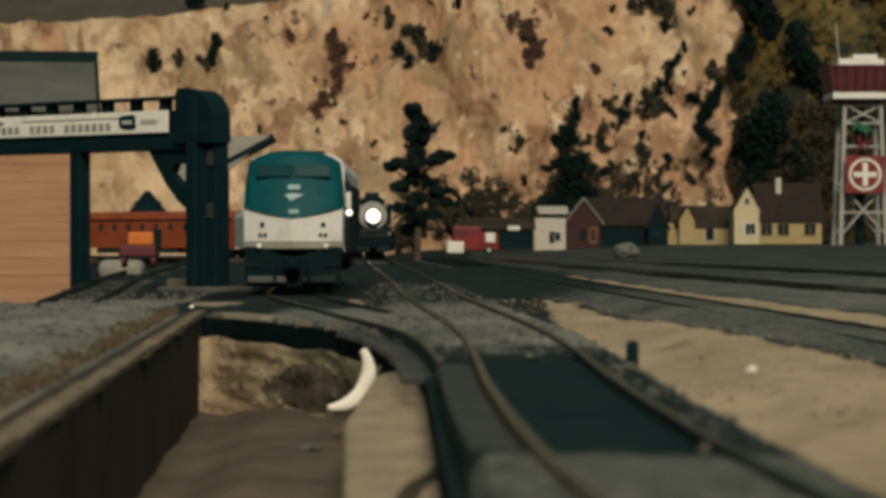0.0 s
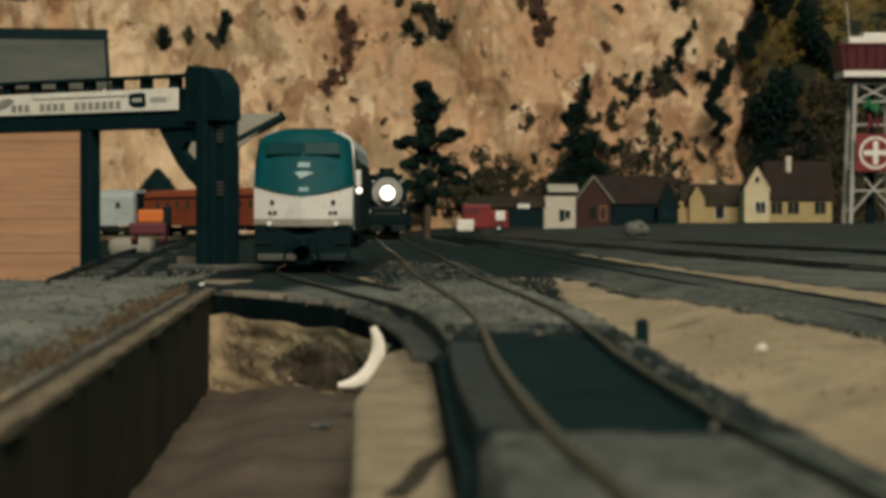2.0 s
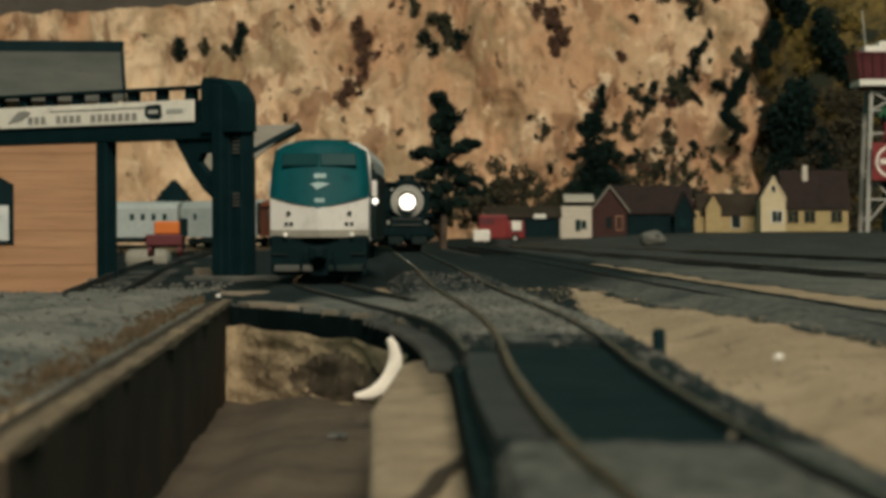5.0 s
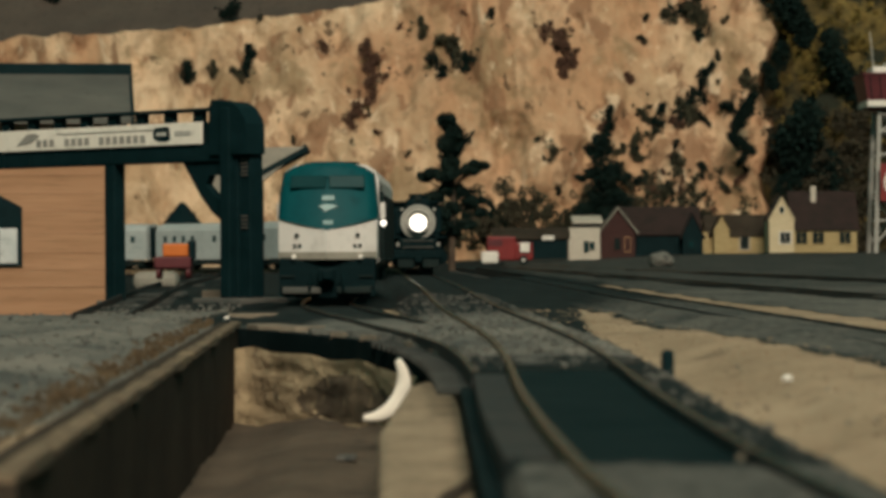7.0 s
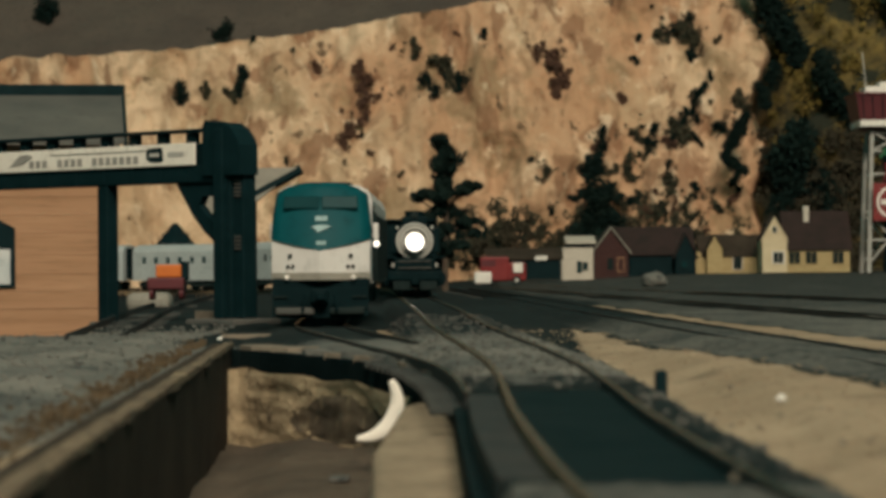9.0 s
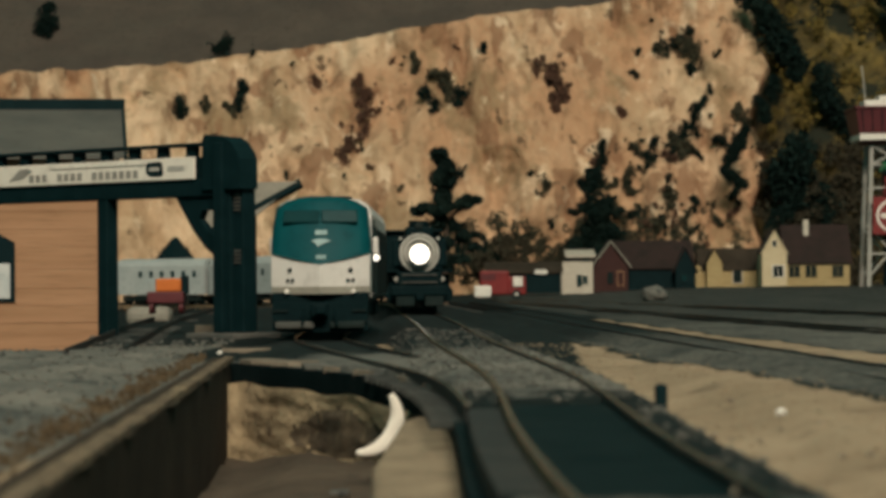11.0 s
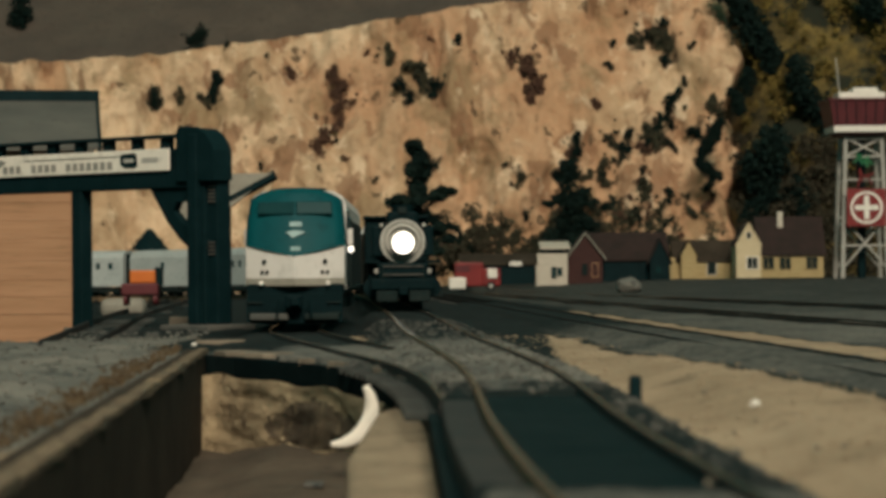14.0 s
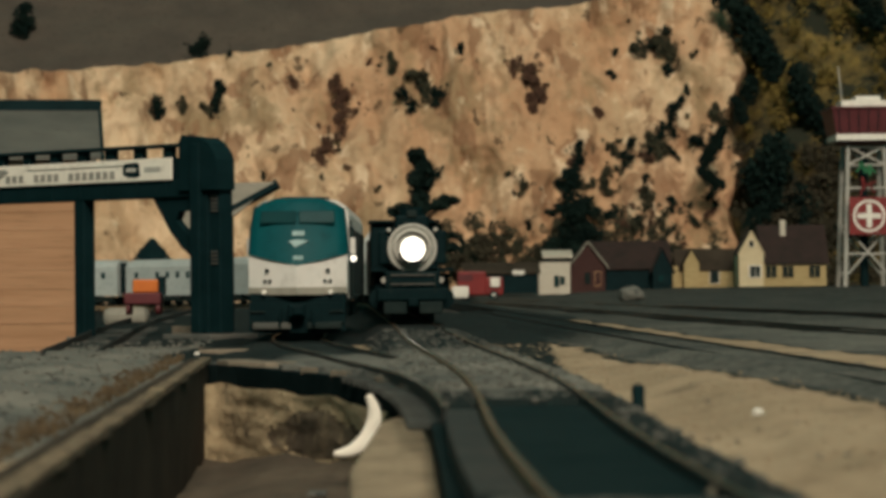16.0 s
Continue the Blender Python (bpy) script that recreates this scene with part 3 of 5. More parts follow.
def beside_main(rng):
    y = rng.uniform(0.24, 1.0)
    near = min(MAIN, key=lambda p: abs(p.y - y))
    o = rng.uniform(-0.021, 0.021)
    return near.x + o, y


def on_sand(rng):
    y = rng.uniform(0.28, 0.95)
    a, b = min(MAIN, key=lambda p: abs(p.y - y)).x + 0.018, min(YARD_A, key=lambda p: abs(p.y - y)).x - 0.026
    return rng.uniform(a, b), y


scattered_stones("loose_gravel", "loose grey gravel heaped behind the retaining wall", 1500, beside_wall, (0.0003, 0.0009), "gravel", 61)
scattered_stones("loose_ballast", "loose grey ballast stones round the main track", 1500, beside_main, (0.0003, 0.0007), "greyslab", 62)
scattered_stones("sand_grit", "coarse grit scattered over the sand", 700, on_sand, (0.0002, 0.0005), "dirt", 63)

# tall pines by the line and by the red house
pine(-0.0235, 2.30, -0.006, 0.141, [(0, 0.92, 0.055, 1.2), (0.01, 0.84, 0.080, 1.1), (-0.01, 0.76, 0.080, 1.0), (0, 0.68, 0.060, 0.9), (-0.12, 0.63, 0.065, 0.5), (-0.03, 0.61, 0.075, 0.6),
     (0.13, 0.65, 0.065, 0.5), (0.20, 0.68, 0.050, 0.5), (-0.17, 0.60, 0.045, 0.5), (0.02, 0.52, 0.080, 0.7), (-0.12, 0.48, 0.060, 0.5), (0.12, 0.44, 0.065, 0.6),
     (0.20, 0.37, 0.050, 0.5), (0.0, 0.40, 0.080, 0.7), (-0.10, 0.34, 0.060, 0.5), (0.10, 0.30, 0.060, 0.5), (0.01, 0.28, 0.070, 0.7), (-0.05, 0.20, 0.060, 0.6)],
     "dark green pine with ragged layered branches", 5)
pine(0.163, 3.26, 0.000, 0.160, [(a, b, r * 1.35, q) for a, b, r, q in [(-0.01, 0.93, 0.045, 1.2), (-0.01, 0.84, 0.065, 1.3), (-0.02, 0.72, 0.075, 1.2), (0.07, 0.64, 0.060, 1.0), (-0.09, 0.66, 0.040, 0.6), (-0.18, 0.64, 0.030, 0.5),
     (0.02, 0.58, 0.080, 0.9), (0.09, 0.50, 0.075, 0.8), (-0.02, 0.46, 0.090, 0.8), (-0.12, 0.38, 0.070, 0.6), (0.10, 0.36, 0.080, 0.7), (0, 0.3, 0.10, 0.7)]],
     "dark green pine behind the red house", 8)

# growth on the cliff: place across, height, size
CLIFF = ((-0.425, 0.272, 0.017), (-0.388, 0.274, 0.011), (-0.335, 0.284, 0.018), (-0.350, 0.267, 0.011), (-0.055, 0.275, 0.016), (-0.030, 0.292, 0.022), (-0.012, 0.278, 0.017), (-0.078, 0.336, 0.014), (0.192, 0.197, 0.011), (0.240, 0.200, 0.012), (0.258, 0.183, 0.011), (0.300, 0.202, 0.016), (0.283, 0.160, 0.008), (0.228, 0.162, 0.013), (0.330, 0.260, 0.013), (0.287, 0.350, 0.017), (0.313, 0.368, 0.020), (0.330, 0.345, 0.017), (0.326, 0.320, 0.011), (0.390, 0.250, 0.016), (0.245, 0.312, 0.008), (0.110, 0.145, 0.012), (0.020, 0.350, 0.010), (0.285, 0.125, 0.014), (0.320, 0.120, 0.012))
RUST = ((-0.158, 0.300, 0.014), (-0.153, 0.272, 0.017), (-0.153, 0.245, 0.014), (-0.172, 0.208, 0.016), (-0.182, 0.192, 0.012), (0.100, 0.325, 0.014), (0.122, 0.312, 0.017), (0.132, 0.292, 0.016), (0.125, 0.272, 0.012), (-0.225, 0.305, 0.010), (0.222, 0.255, 0.010), (-0.375, 0.215, 0.012))


for k, (x, z, r) in enumerate(CLIFF):
    shrub(x, cliff_y(x, z) - 0.004, z, r * 1.05, 0.9 + 0.5 * (k % 3) / 2, "dull green shrub clinging to the sandy cliff", 40 + k, "shrub" if k % 2 else "leaf")
for k, (x, z, r) in enumerate(RUST):
    shrub(x, cliff_y(x, z) - 0.004, z, r * 1.1, 1.15, "rust-brown dry growth on the sandy cliff", 90 + k, "rockdark")
# small growth: thick on the lower cliff beside the town, thin elsewhere
rng = random.Random(19)
for k in range(78):
    if k < 34:
        x, z, r = rng.uniform(0.17, 0.385), rng.uniform(0.075, 0.235), rng.uniform(0.005, 0.0130)
    elif k < 54:
        x, z, r = rng.uniform(-0.02, 0.36), rng.uniform(0.045, 0.110), rng.uniform(0.005, 0.012)
    else:
        x, z, r = rng.uniform(-0.48, 0.38), rng.uniform(0.13, 0.36), rng.uniform(0.003, 0.0065)
    shrub(x, cliff_y(x, z) - 0.004, z, r, rng.uniform(0.8, 1.4), "small dull tuft on the sandy cliff", 400 + k, ("shrub", "leaf", "leaf", "rockdark")[k % 4], lean=rng.uniform(-1.4, 1.4))
# dark evergreens on the mossy hill: place, depth, height, size, length, lean
for k, (x, y, z, r, tall, lean) in enumerate(((0.378, 3.545, 0.200, 0.0135, 2.2, 0.50), (0.372, 3.540, 0.158, 0.0110, 1.8, -0.95), (0.449, 3.67, 0.370, 0.0270, 2.5, -0.60), (0.538, 3.62, 0.250, 0.0240, 2.8, -0.48),
                                              (0.622, 3.69, 0.412, 0.0200, 1.9, -0.70), (0.452, 3.55, 0.163, 0.0330, 1.4, 0.1), (0.438, 3.60, 0.285, 0.0130, 1.4, 0.3), (0.418, 3.58, 0.252, 0.0120, 1.4, -0.3),
                                              (0.434, 3.545, 0.088, 0.0188, 1.2, 0.2), (0.499, 3.555, 0.105, 0.0255, 1.1, 0.0), (-0.677, 4.02, 0.437, 0.0200, 1.2, 0.2), (-0.388, 3.95, 0.386, 0.0130, 1.1, 0.9))):
    shrub(x, y, z, r, tall, "dark evergreen on the hillside above the town", 140 + k, "leaf", "hillside_evergreen", lean, 1.5)
bm = B()
rng = random.Random(23)
for k in range(640):
    z = 0.215 * rng.random() ** 0.8 - 0.01
    x = rng.uniform(0.405 + 0.05 * z, 0.66)
    clump(bm, (x, 3.475 + 0.38 * (z + 0.03) / 0.65 + rng.gauss(0, 0.012), z), rng.uniform(0.006, 0.014), 30, 0.0030, rng)
tagged(part("hillside_brush", bm, "brush"), "dark brown-green brush on the lower hillside", "brush", kind="stuff")
bm = B()
rng = random.Random(37)
for k in range(520):
    z = rng.uniform(0.16, 0.46)
    x = rng.uniform(0.42 + 0.10 * (z - 0.1), 0.72)
    if noise.noise((x * 16, z * 16, 2.0)) > -0.15:
        clump(bm, (x, 3.480 + 0.38 * (z + 0.03) / 0.65 + rng.gauss(0, 0.012), z), rng.uniform(0.004, 0.012), 24, 0.0026, rng)
tagged(part("hillside_moss", bm, "moss"), "yellow-olive lichen tufts on the upper hillside", "moss", kind="stuff")
# low brush along the foot of the cliff
bm = B()
rng = random.Random(29)
for k in range(560):
    x = rng.uniform(-0.06, 0.385)
    z = 0.012 + (0.085 + 0.05 * noise.noise((x * 14, 3.0, 0))) * rng.random() ** 1.3
    if noise.noise((x * 22, z * 26, 4.0)) > -0.12:
        clump(bm, (x, min(cliff_y(x, z), 3.46) - rng.uniform(0.0, 0.02), z), rng.uniform(0.004, 0.011), 26, 0.0026, rng)
tagged(part("cliff_foot_brush", bm, "shrub"), "dull olive brush along the foot of the cliff", "brush", kind="stuff")
rng = random.Random(77)
for k in range(44):
    x = -0.13 + 0.44 * k / 43
    shrub(x + rng.uniform(-0.01, 0.01), 3.32 + rng.uniform(-0.05, 0.08), 0.030 + rng.uniform(-0.020, 0.034), rng.uniform(0.009, 0.019), 1.0, "low dull brush at the foot of the cliff", 200 + k, ("brush", "shrub", "leaf")[k % 3])


# ---- the diesel passenger locomotive at a stand ----
def diesel():
    W = 0.0350
    t = thing("diesel_locomotive", "teal and silver passenger diesel locomotive with a sloped nose", "locomotive", at=pose(-0.0533, 0.889, 0, 0, 0, 0.5))
    h = W / 2

    def ring(y, zt, zb, w, edge=0.006, crown=0.0012):
        a = w / 2
        return [(-a, y, zb), (a, y, zb), (a, y, zt - edge), (a * 0.93, y, zt - edge * 0.45), (a * 0.74, y, zt - crown * 0.6), (0, y, zt),
                (-a * 0.74, y, zt - crown * 0.6), (-a * 0.93, y, zt - edge * 0.45), (-a, y, zt - edge)]

    # long body behind the cab
    bm = B()
    loft(bm, [ring(0.030, 0.0490, 0.0125, W), ring(0.238, 0.0490, 0.0125, W)])
    part("car_body", bm, "silver", t)
    # the teal cab front: leans back above the nose edge, chevron lower edge
    bm = B()
    zc, zs = 0.0242, 0.0284
    cols = [-1.0, -0.8, -0.5, -0.2, 0.0, 0.2, 0.5, 0.8, 1.0]
    levels = (0.0, 0.3, 0.62, 0.9, 1.0)
    grid = []
    for v in levels:
        row = []
        for c in cols:
            low = zc + (zs - zc) * abs(c)
            top = 0.0490 - 0.0040 * abs(c) ** 3
            z = low + (top - low) * v
            y = -0.0004 + 0.0060 * abs(c) ** 1.5 * (1 - 0.4 * v) + 0.0115 * v ** 1.4
            row.append(bm.verts.new((c * h * (1.0 - 0.075 * v ** 2), y, z)))
        grid.append(row)
    back = []
    for r, v in zip(grid, levels):
        back.append([bm.verts.new((q.co.x, 0.031, q.co.z)) for q in r])
    for a, b in zip(grid, grid[1:]):
        for i in range(len(cols) - 1):
            bm.faces.new((a[i], a[i + 1], b[i + 1], b[i]))
    for i in range(len(cols) - 1):
        bm.faces.new((grid[-1][i], grid[-1][i + 1], back[-1][i + 1], back[-1][i]))
    for k in range(len(levels) - 1):
        bm.faces.new((grid[k][0], grid[k + 1][0], back[k + 1][0], back[k][0]))
        bm.faces.new((grid[k][-1], back[k][-1], back[k + 1][-1], grid[k + 1][-1]))
    bmesh.ops.recalc_face_normals(bm, faces=bm.faces)
    cab = part("cab_front", bm, "teal", t, "teal cab front with a pointed lower edge", True)
    # the white nose below, folded at the middle
    bm = B()
    zb = 0.0148
    for side in (-1, 1):
        pts = [(0, -0.0008, zc), (side * h * 0.5, 0.0027, (zc + zs) / 2), (side * h, 0.0062, zs), (side * h, 0.0062, zb), (0, -0.0008, zb)]
        f = [bm.verts.new(p) for p in pts]
        g = [bm.verts.new((p[0], 0.0305, p[2])) for p in pts]
        bm.faces.new(f)
        bm.faces.new(g[::-1])
        for i in range(5):
            j = (i + 1) % 5
            bm.faces.new((f[i], g[i], g[j], f[j]))
    bmesh.ops.recalc_face_normals(bm, faces=bm.faces)
    nose = part("nose", bm, "silver", t, "silver-white folded nose panel")
    bm = B()
    for side in (-1, 1):
        pts = [(0, -0.0012, 0.0166), (side * h * 1.004, 0.0058, 0.0166), (side * h * 1.004, 0.0058, 0.0140), (0, -0.0012, 0.0140)]
        f = [bm.verts.new(q) for q in pts]
        g = [bm.verts.new((q[0], q[1] + 0.003, q[2])) for q in pts]
        bm.faces.new(f)
        bm.faces.new(g[::-1])
        for i in range(4):
            j = (i + 1) % 4
            bm.faces.new((f[i], g[i], g[j], f[j]))
    bmesh.ops.recalc_face_normals(bm, faces=bm.faces)
    part("anticlimber", bm, "greyroof", nose, "grey lower nose strip")
    # windscreen band
    for s in (-1, 1):
        bm = B()
        m = Matrix.Translation((s * 0.0068, 0.0070, 0.0415)) @ Euler((radians(-28), 0, radians(s * 7))).to_matrix().to_4x4()
        box(bm, (-0.0065, -0.0005, -0.0026), (0.0065, 0.0005, 0.0026), 0.0004, m)
        part("windscreen", bm, "glass", cab, "dark windscreen")
    # nose emblem and number plate as plain shapes
    bm = B()
    m = Matrix.Translation((0.0004, 0.0020, 0.0322)) @ Euler((radians(-20), 0, 0)).to_matrix().to_4x4()
    prism(bm, [(-0.0036, 0.0006), (-0.0020, -0.0004), (-0.0012, -0.0016), (0.0012, -0.0004), (0.0036, 0.0006), (0.0015, 0.0012), (-0.0010, 0.0013)], -0.0004, 0.0004)
    bm.transform(m)
    part("nose_emblem", bm, "paleteal", cab, "pale arrow-shaped emblem")
    bm = B()
    box(bm, (-0.0022, -0.0003, -0.0010), (0.0022, 0.0003, 0.0010), 0.0002, Matrix.Translation((0.0004, 0.0034, 0.0357)) @ Euler((radians(-24), 0, 0)).to_matrix().to_4x4())
    part("headlight_box", bm, "paleteal", cab, "pale headlight housing")
    bm = B()
    box(bm, (-0.0018, -0.0003, -0.0008), (0.0018, 0.0003, 0.0008), 0.0002, Matrix.Translation((0.0004, 0.0004, 0.0270)) @ Euler((radians(-12), 0, 0)).to_matrix().to_4x4())
    part("number_plate", bm, "paleteal", cab, "small pale plate")
    # nose lamps
    for s in (-1, 1):
        for dx, dz, r in ((0.0108, 0.0225, 0.0008), (0.0098, 0.0188, 0.00065), (0.0116, 0.0188, 0.00065)):
            bm = B()
            yy = -0.0008 + 0.0070 * dx / h
            cyl(bm, (s * dx, yy - 0.0007, dz), (s * dx, yy + 0.001, dz), r, seg=14)
            part("lamp_socket", bm, "black", nose, "dark lamp socket")
        bm = B()
        cyl(bm, (s * 0.0118, 0.0008, 0.0150), (s * 0.0118, 0.004, 0.0150), 0.0008, seg=14)
        part("ditch_light", bm, "white", nose, "pale round ditch light")
    # frame, pilot plate, coupler, steps
    bm = B()
    box(bm, (-h * 0.98, 0.003, 0.0106), (h * 0.98, 0.236, 0.0146), 0.0005)
    part("underframe", bm, "black", t, "black underframe")
    bm = B()
    prism(bm, [(-h * 0.97, 0.0112), (h * 0.97, 0.0112), (h * 0.97, 0.0012), (h * 0.85, 0.0006), (-h * 0.85, 0.0006), (-h * 0.97, 0.0012)], 0.0005, 0.0042)
    part("pilot_plate", bm, "black", t, "black pilot plate")
    # left blade is paler: a reflection put into its colour
    bm = B()
    box(bm, (-h * 0.90, -0.0016, 0.0018), (-h * 0.12, 0.0008, 0.0042), 0.0006)
    part("pilot_blade", bm, "greyslab", t, "lower pilot blade, paler grey for its reflection")
    bm = B()
    box(bm, (h * 0.20, -0.0016, 0.0018), (h * 0.90, 0.0008, 0.0042), 0.0006)
    part("pilot_blade", bm, "grime", t, "dark lower pilot blade")
    bm = B()
    box(bm, (-0.0030, -0.0045, 0.0060), (0.0030, 0.004, 0.0108), 0.0006)
    box(bm, (-0.0012, -0.0065, 0.0070), (0.0022, -0.003, 0.0100), 0.0004)
    part("coupler", bm, "black", t)
    for s in (-1, 1):
        bm = B()
        for zz in (0.0040, 0.0078):
            box(bm, (s * h * 0.80 - 0.0026, -0.0004, zz), (s * h * 0.80 + 0.0026, 0.0024, zz + 0.0005))
        part("step", bm, "grime", t, "dark footsteps")
        bm = B()
        cyl(bm, (s * 0.0052, -0.003, 0.0088), (s * 0.0062, -0.003, 0.0030), 0.0005, seg=6)
        part("air_hose", bm, "black", t)
    # side rails, mirror, headlight glint
    for s in (-1, 1):
        bm = B()
        for yy in (0.034, 0.046):
            cyl(bm, (s * (h + 0.0012), yy, 0.0135), (s * (h + 0.0012), yy, 0.0385), 0.0004, seg=6)
        part("grab_rail", bm, "grime", t)
        bm = B()
        box(bm, (s * (h + 0.0012) - 0.0012, 0.032, 0.0285), (s * (h + 0.0012) + 0.0012, 0.0335, 0.0345), 0.0003)
        part("mirror", bm, "silver", t)
        bm = B()
        box(bm, (s * (h + 0.0005) - 0.0003, 0.034, 0.032), (s * (h + 0.0005) + 0.0003, 0.044, 0.041))
        part("cab_side_window", bm, "glass", t)
    # dark sheets put the shade below the roof curve onto the silver sides
    for s in (-1, 1):
        bm = B()
        box(bm, (s * (h + 0.0002) - 0.0003, 0.0315, 0.0128), (s * (h + 0.0002) + 0.0003, 0.237, 0.0385), 0.0001)
        part("side_panel", bm, "grime", t, "dark sheet that paints the shade on the silver side")
    # no lamp: a glowing ball stands in for the headlight's glint
    bm = B()
    ball(bm, (h + 0.0020, 0.020, 0.0268), 0.0012)
    part("marker_lamp", bm, "glint", t, "small glowing ball for the headlight glint on the side", True)
    # trucks
    for yc in (0.050, 0.190):
        tr = B()
        box(tr, (-h * 0.86, yc - 0.028, 0.004), (h * 0.86, yc + 0.028, 0.0095), 0.001)
        truck = part("truck", tr, "grime", t)
        for dy in (-0.017, 0.017):
            for s in (-1, 1):
                bm = B()
                cyl(bm, (s * 0.0072, yc + dy, 0.0057), (s * 0.0098, yc + dy, 0.0057), 0.0057, seg=20)
                part("wheel", bm, "black", truck)
    bm = B()
    box(bm, (-h * 0.8, 0.085, 0.0045), (h * 0.8, 0.155, 0.011), 0.001)
    part("fuel_tank", bm, "grime", t)
    bm = B()
    for k in range(5):
        yy = 0.06 + k * 0.035
        box(bm, (-0.009, yy, 0.0485), (0.009, yy + 0.022, 0.0505), 0.0006)
    part("roof_fans", bm, "grime", t)


diesel()


# ---- the steam train ----
def steam_engine():
    """Front at y = 0, the body runs back along +y."""
    t = thing("steam_locomotive", "black steam locomotive with a lit central headlight", "locomotive")
    zc, R = 0.0325, 0.0105
    bm = B()
    cyl(bm, (0, 0.004, zc), (0, 0.120, zc), R, seg=36)
    part("boiler", bm, "black", t, smooth=False)
    # smokebox door with a pale ring
    bm = B()
    ringa = [[(math.cos(a) * r, y, zc + math.sin(a) * r) for a in np.linspace(0, 2 * math.pi, 40, endpoint=False)]
             for r, y in ((R * 1.04, 0.005), (R * 1.04, 0.0028), (R * 0.95, 0.0020), (R * 0.93, 0.0032))]
    loft(bm, ringa, False)
    front = part("smokebox_ring", bm, "lattice", t, "pale grey smokebox ring", True)
    bm = B()
    cyl(bm, (0, 0.0024, zc), (0, 0.006, zc), R * 0.96, seg=36)
    door = part("smokebox_door", bm, "smokebox", t, "silver-grey smokebox door")
    bm = B()
    ringa = [[(math.cos(a) * r, y, zc + math.sin(a) * r) for a in np.linspace(0, 2 * math.pi, 36, endpoint=False)]
             for r, y in ((R * 0.80, 0.0024), (R * 0.78, 0.0012), (R * 0.70, 0.0008), (R * 0.68, 0.0022))]
    loft(bm, ringa, False)
    part("door_rim", bm, "lattice", door, "pale door rim", True)
    bm = B()
    cyl(bm, (0, -0.0048, zc - 0.0005), (0, 0.003, zc - 0.0005), R * 0.53, seg=28)
    lamp = part("headlight", bm, "lattice", t, "round headlight housing")
    bm = B()
    ball(bm, (0, -0.0050, zc - 0.0005), R * 0.50, 3, (1, 0.2, 1))
    part("headlight_lens", bm, "lens", lamp, "glowing warm white lens", True)
    for s in (-1, 1):
        bm = B()
        ball(bm, (s * 0.0102, 0.002, zc + 0.0080), 0.0010)
        part("marker_lamp", bm, "lattice", t, "small pale marker lamp", True)
    # stack, domes, cab
    bm = B()
    cyl(bm, (0, 0.014, zc + R * 0.8), (0, 0.014, zc + R + 0.0075), 0.0048, 0.0056, 24)
    part("chimney", bm, "black", t)
    bm = B()
    box(bm, (-0.0075, 0.005, zc + R * 0.75), (0.0075, 0.022, zc + R + 0.0042), 0.0014)
    part("feedwater_heater", bm, "black", t)
    bm = B()
    box(bm, (-0.0022, 0.004, zc + R + 0.003), (0.0022, 0.010, zc + R + 0.0062), 0.0006)
    part("number_box", bm, "grime", t)
    for yy in (0.045, 0.075):
        bm = B()
        ball(bm, (0, yy, zc + R - 0.001), 0.0062, 2, (1, 1.4, 1.0))
        part("dome", bm, "black", t, smooth=True)
    bm = B()
    box(bm, (-0.0165, 0.120, 0.016), (0.0165, 0.150, 0.046), 0.001)
    box(bm, (-0.0172, 0.117, 0.046), (0.0172, 0.156, 0.0475), 0.0006)
    part("cab", bm, "black", t)
    # running boards, air pumps, cylinders, pilot
    for s in (-1, 1):
        bm = B()
        box(bm, (s * 0.0145 - 0.0035, 0.004, 0.0225), (s * 0.0145 + 0.0035, 0.120, 0.0238))
        part("running_board", bm, "black", t)
        bm = B()
        box(bm, (s * 0.0118 - 0.0030, 0.0035, 0.0255), (s * 0.0118 + 0.0030, 0.012, 0.0405), 0.0010)
        part("air_pump", bm, "black", t)
        bm = B()
        cyl(bm, (s * 0.0140, 0.012, 0.0105), (s * 0.0140, 0.034, 0.0105), 0.0048, seg=22)
        box(bm, (s * 0.0125 - 0.0042, 0.012, 0.010), (s * 0.0125 + 0.0042, 0.034, 0.0215), 0.0008)
        part("cylinder", bm, "black", t)
        bm = B()
        cyl(bm, (s * 0.0125, 0.0005, 0.0186), (s * 0.0125, 0.003, 0.0186), 0.0013, seg=12)
        part("class_lamp", bm, "smokebox", t, "pale class lamp")
        bm = B()
        box(bm, (s * 0.0078 - 0.0050, -0.0055, 0.0040), (s * 0.0078 + 0.0050, -0.002, 0.0092), 0.0005)
        part("footboard", bm, "grime", t, "dusty grey footboard")
        bm = B()
        cyl(bm, (s * 0.0098, -0.001, 0.0128), (s * 0.0098, -0.001, 0.0215), 0.0004, seg=6)
        part("handrail_post", bm, "grime", t)
        for yy in (0.050, 0.072, 0.094):
            bm = B()
            cyl(bm, (s * 0.0074, yy, 0.0095), (s * 0.0100, yy, 0.0095), 0.0095, seg=28)
            part("driving_wheel", bm, "black", t)
        for yy in (0.014, 0.030, 0.135):
            bm = B()
            cyl(bm, (s * 0.0074, yy, 0.0050), (s * 0.0098, yy, 0.0050), 0.0050, seg=20)
            part("truck_wheel", bm, "black", t)
    bm = B()
    box(bm, (-0.0155, -0.001, 0.0096), (0.0155, 0.006, 0.0150), 0.0007)
    part("pilot_beam", bm, "black", t)
    bm = B()
    box(bm, (-0.0098, -0.0008, 0.0205), (0.0098, 0.000, 0.0212))
    box(bm, (-0.0098, -0.0008, 0.0166), (0.0098, 0.000, 0.0172))
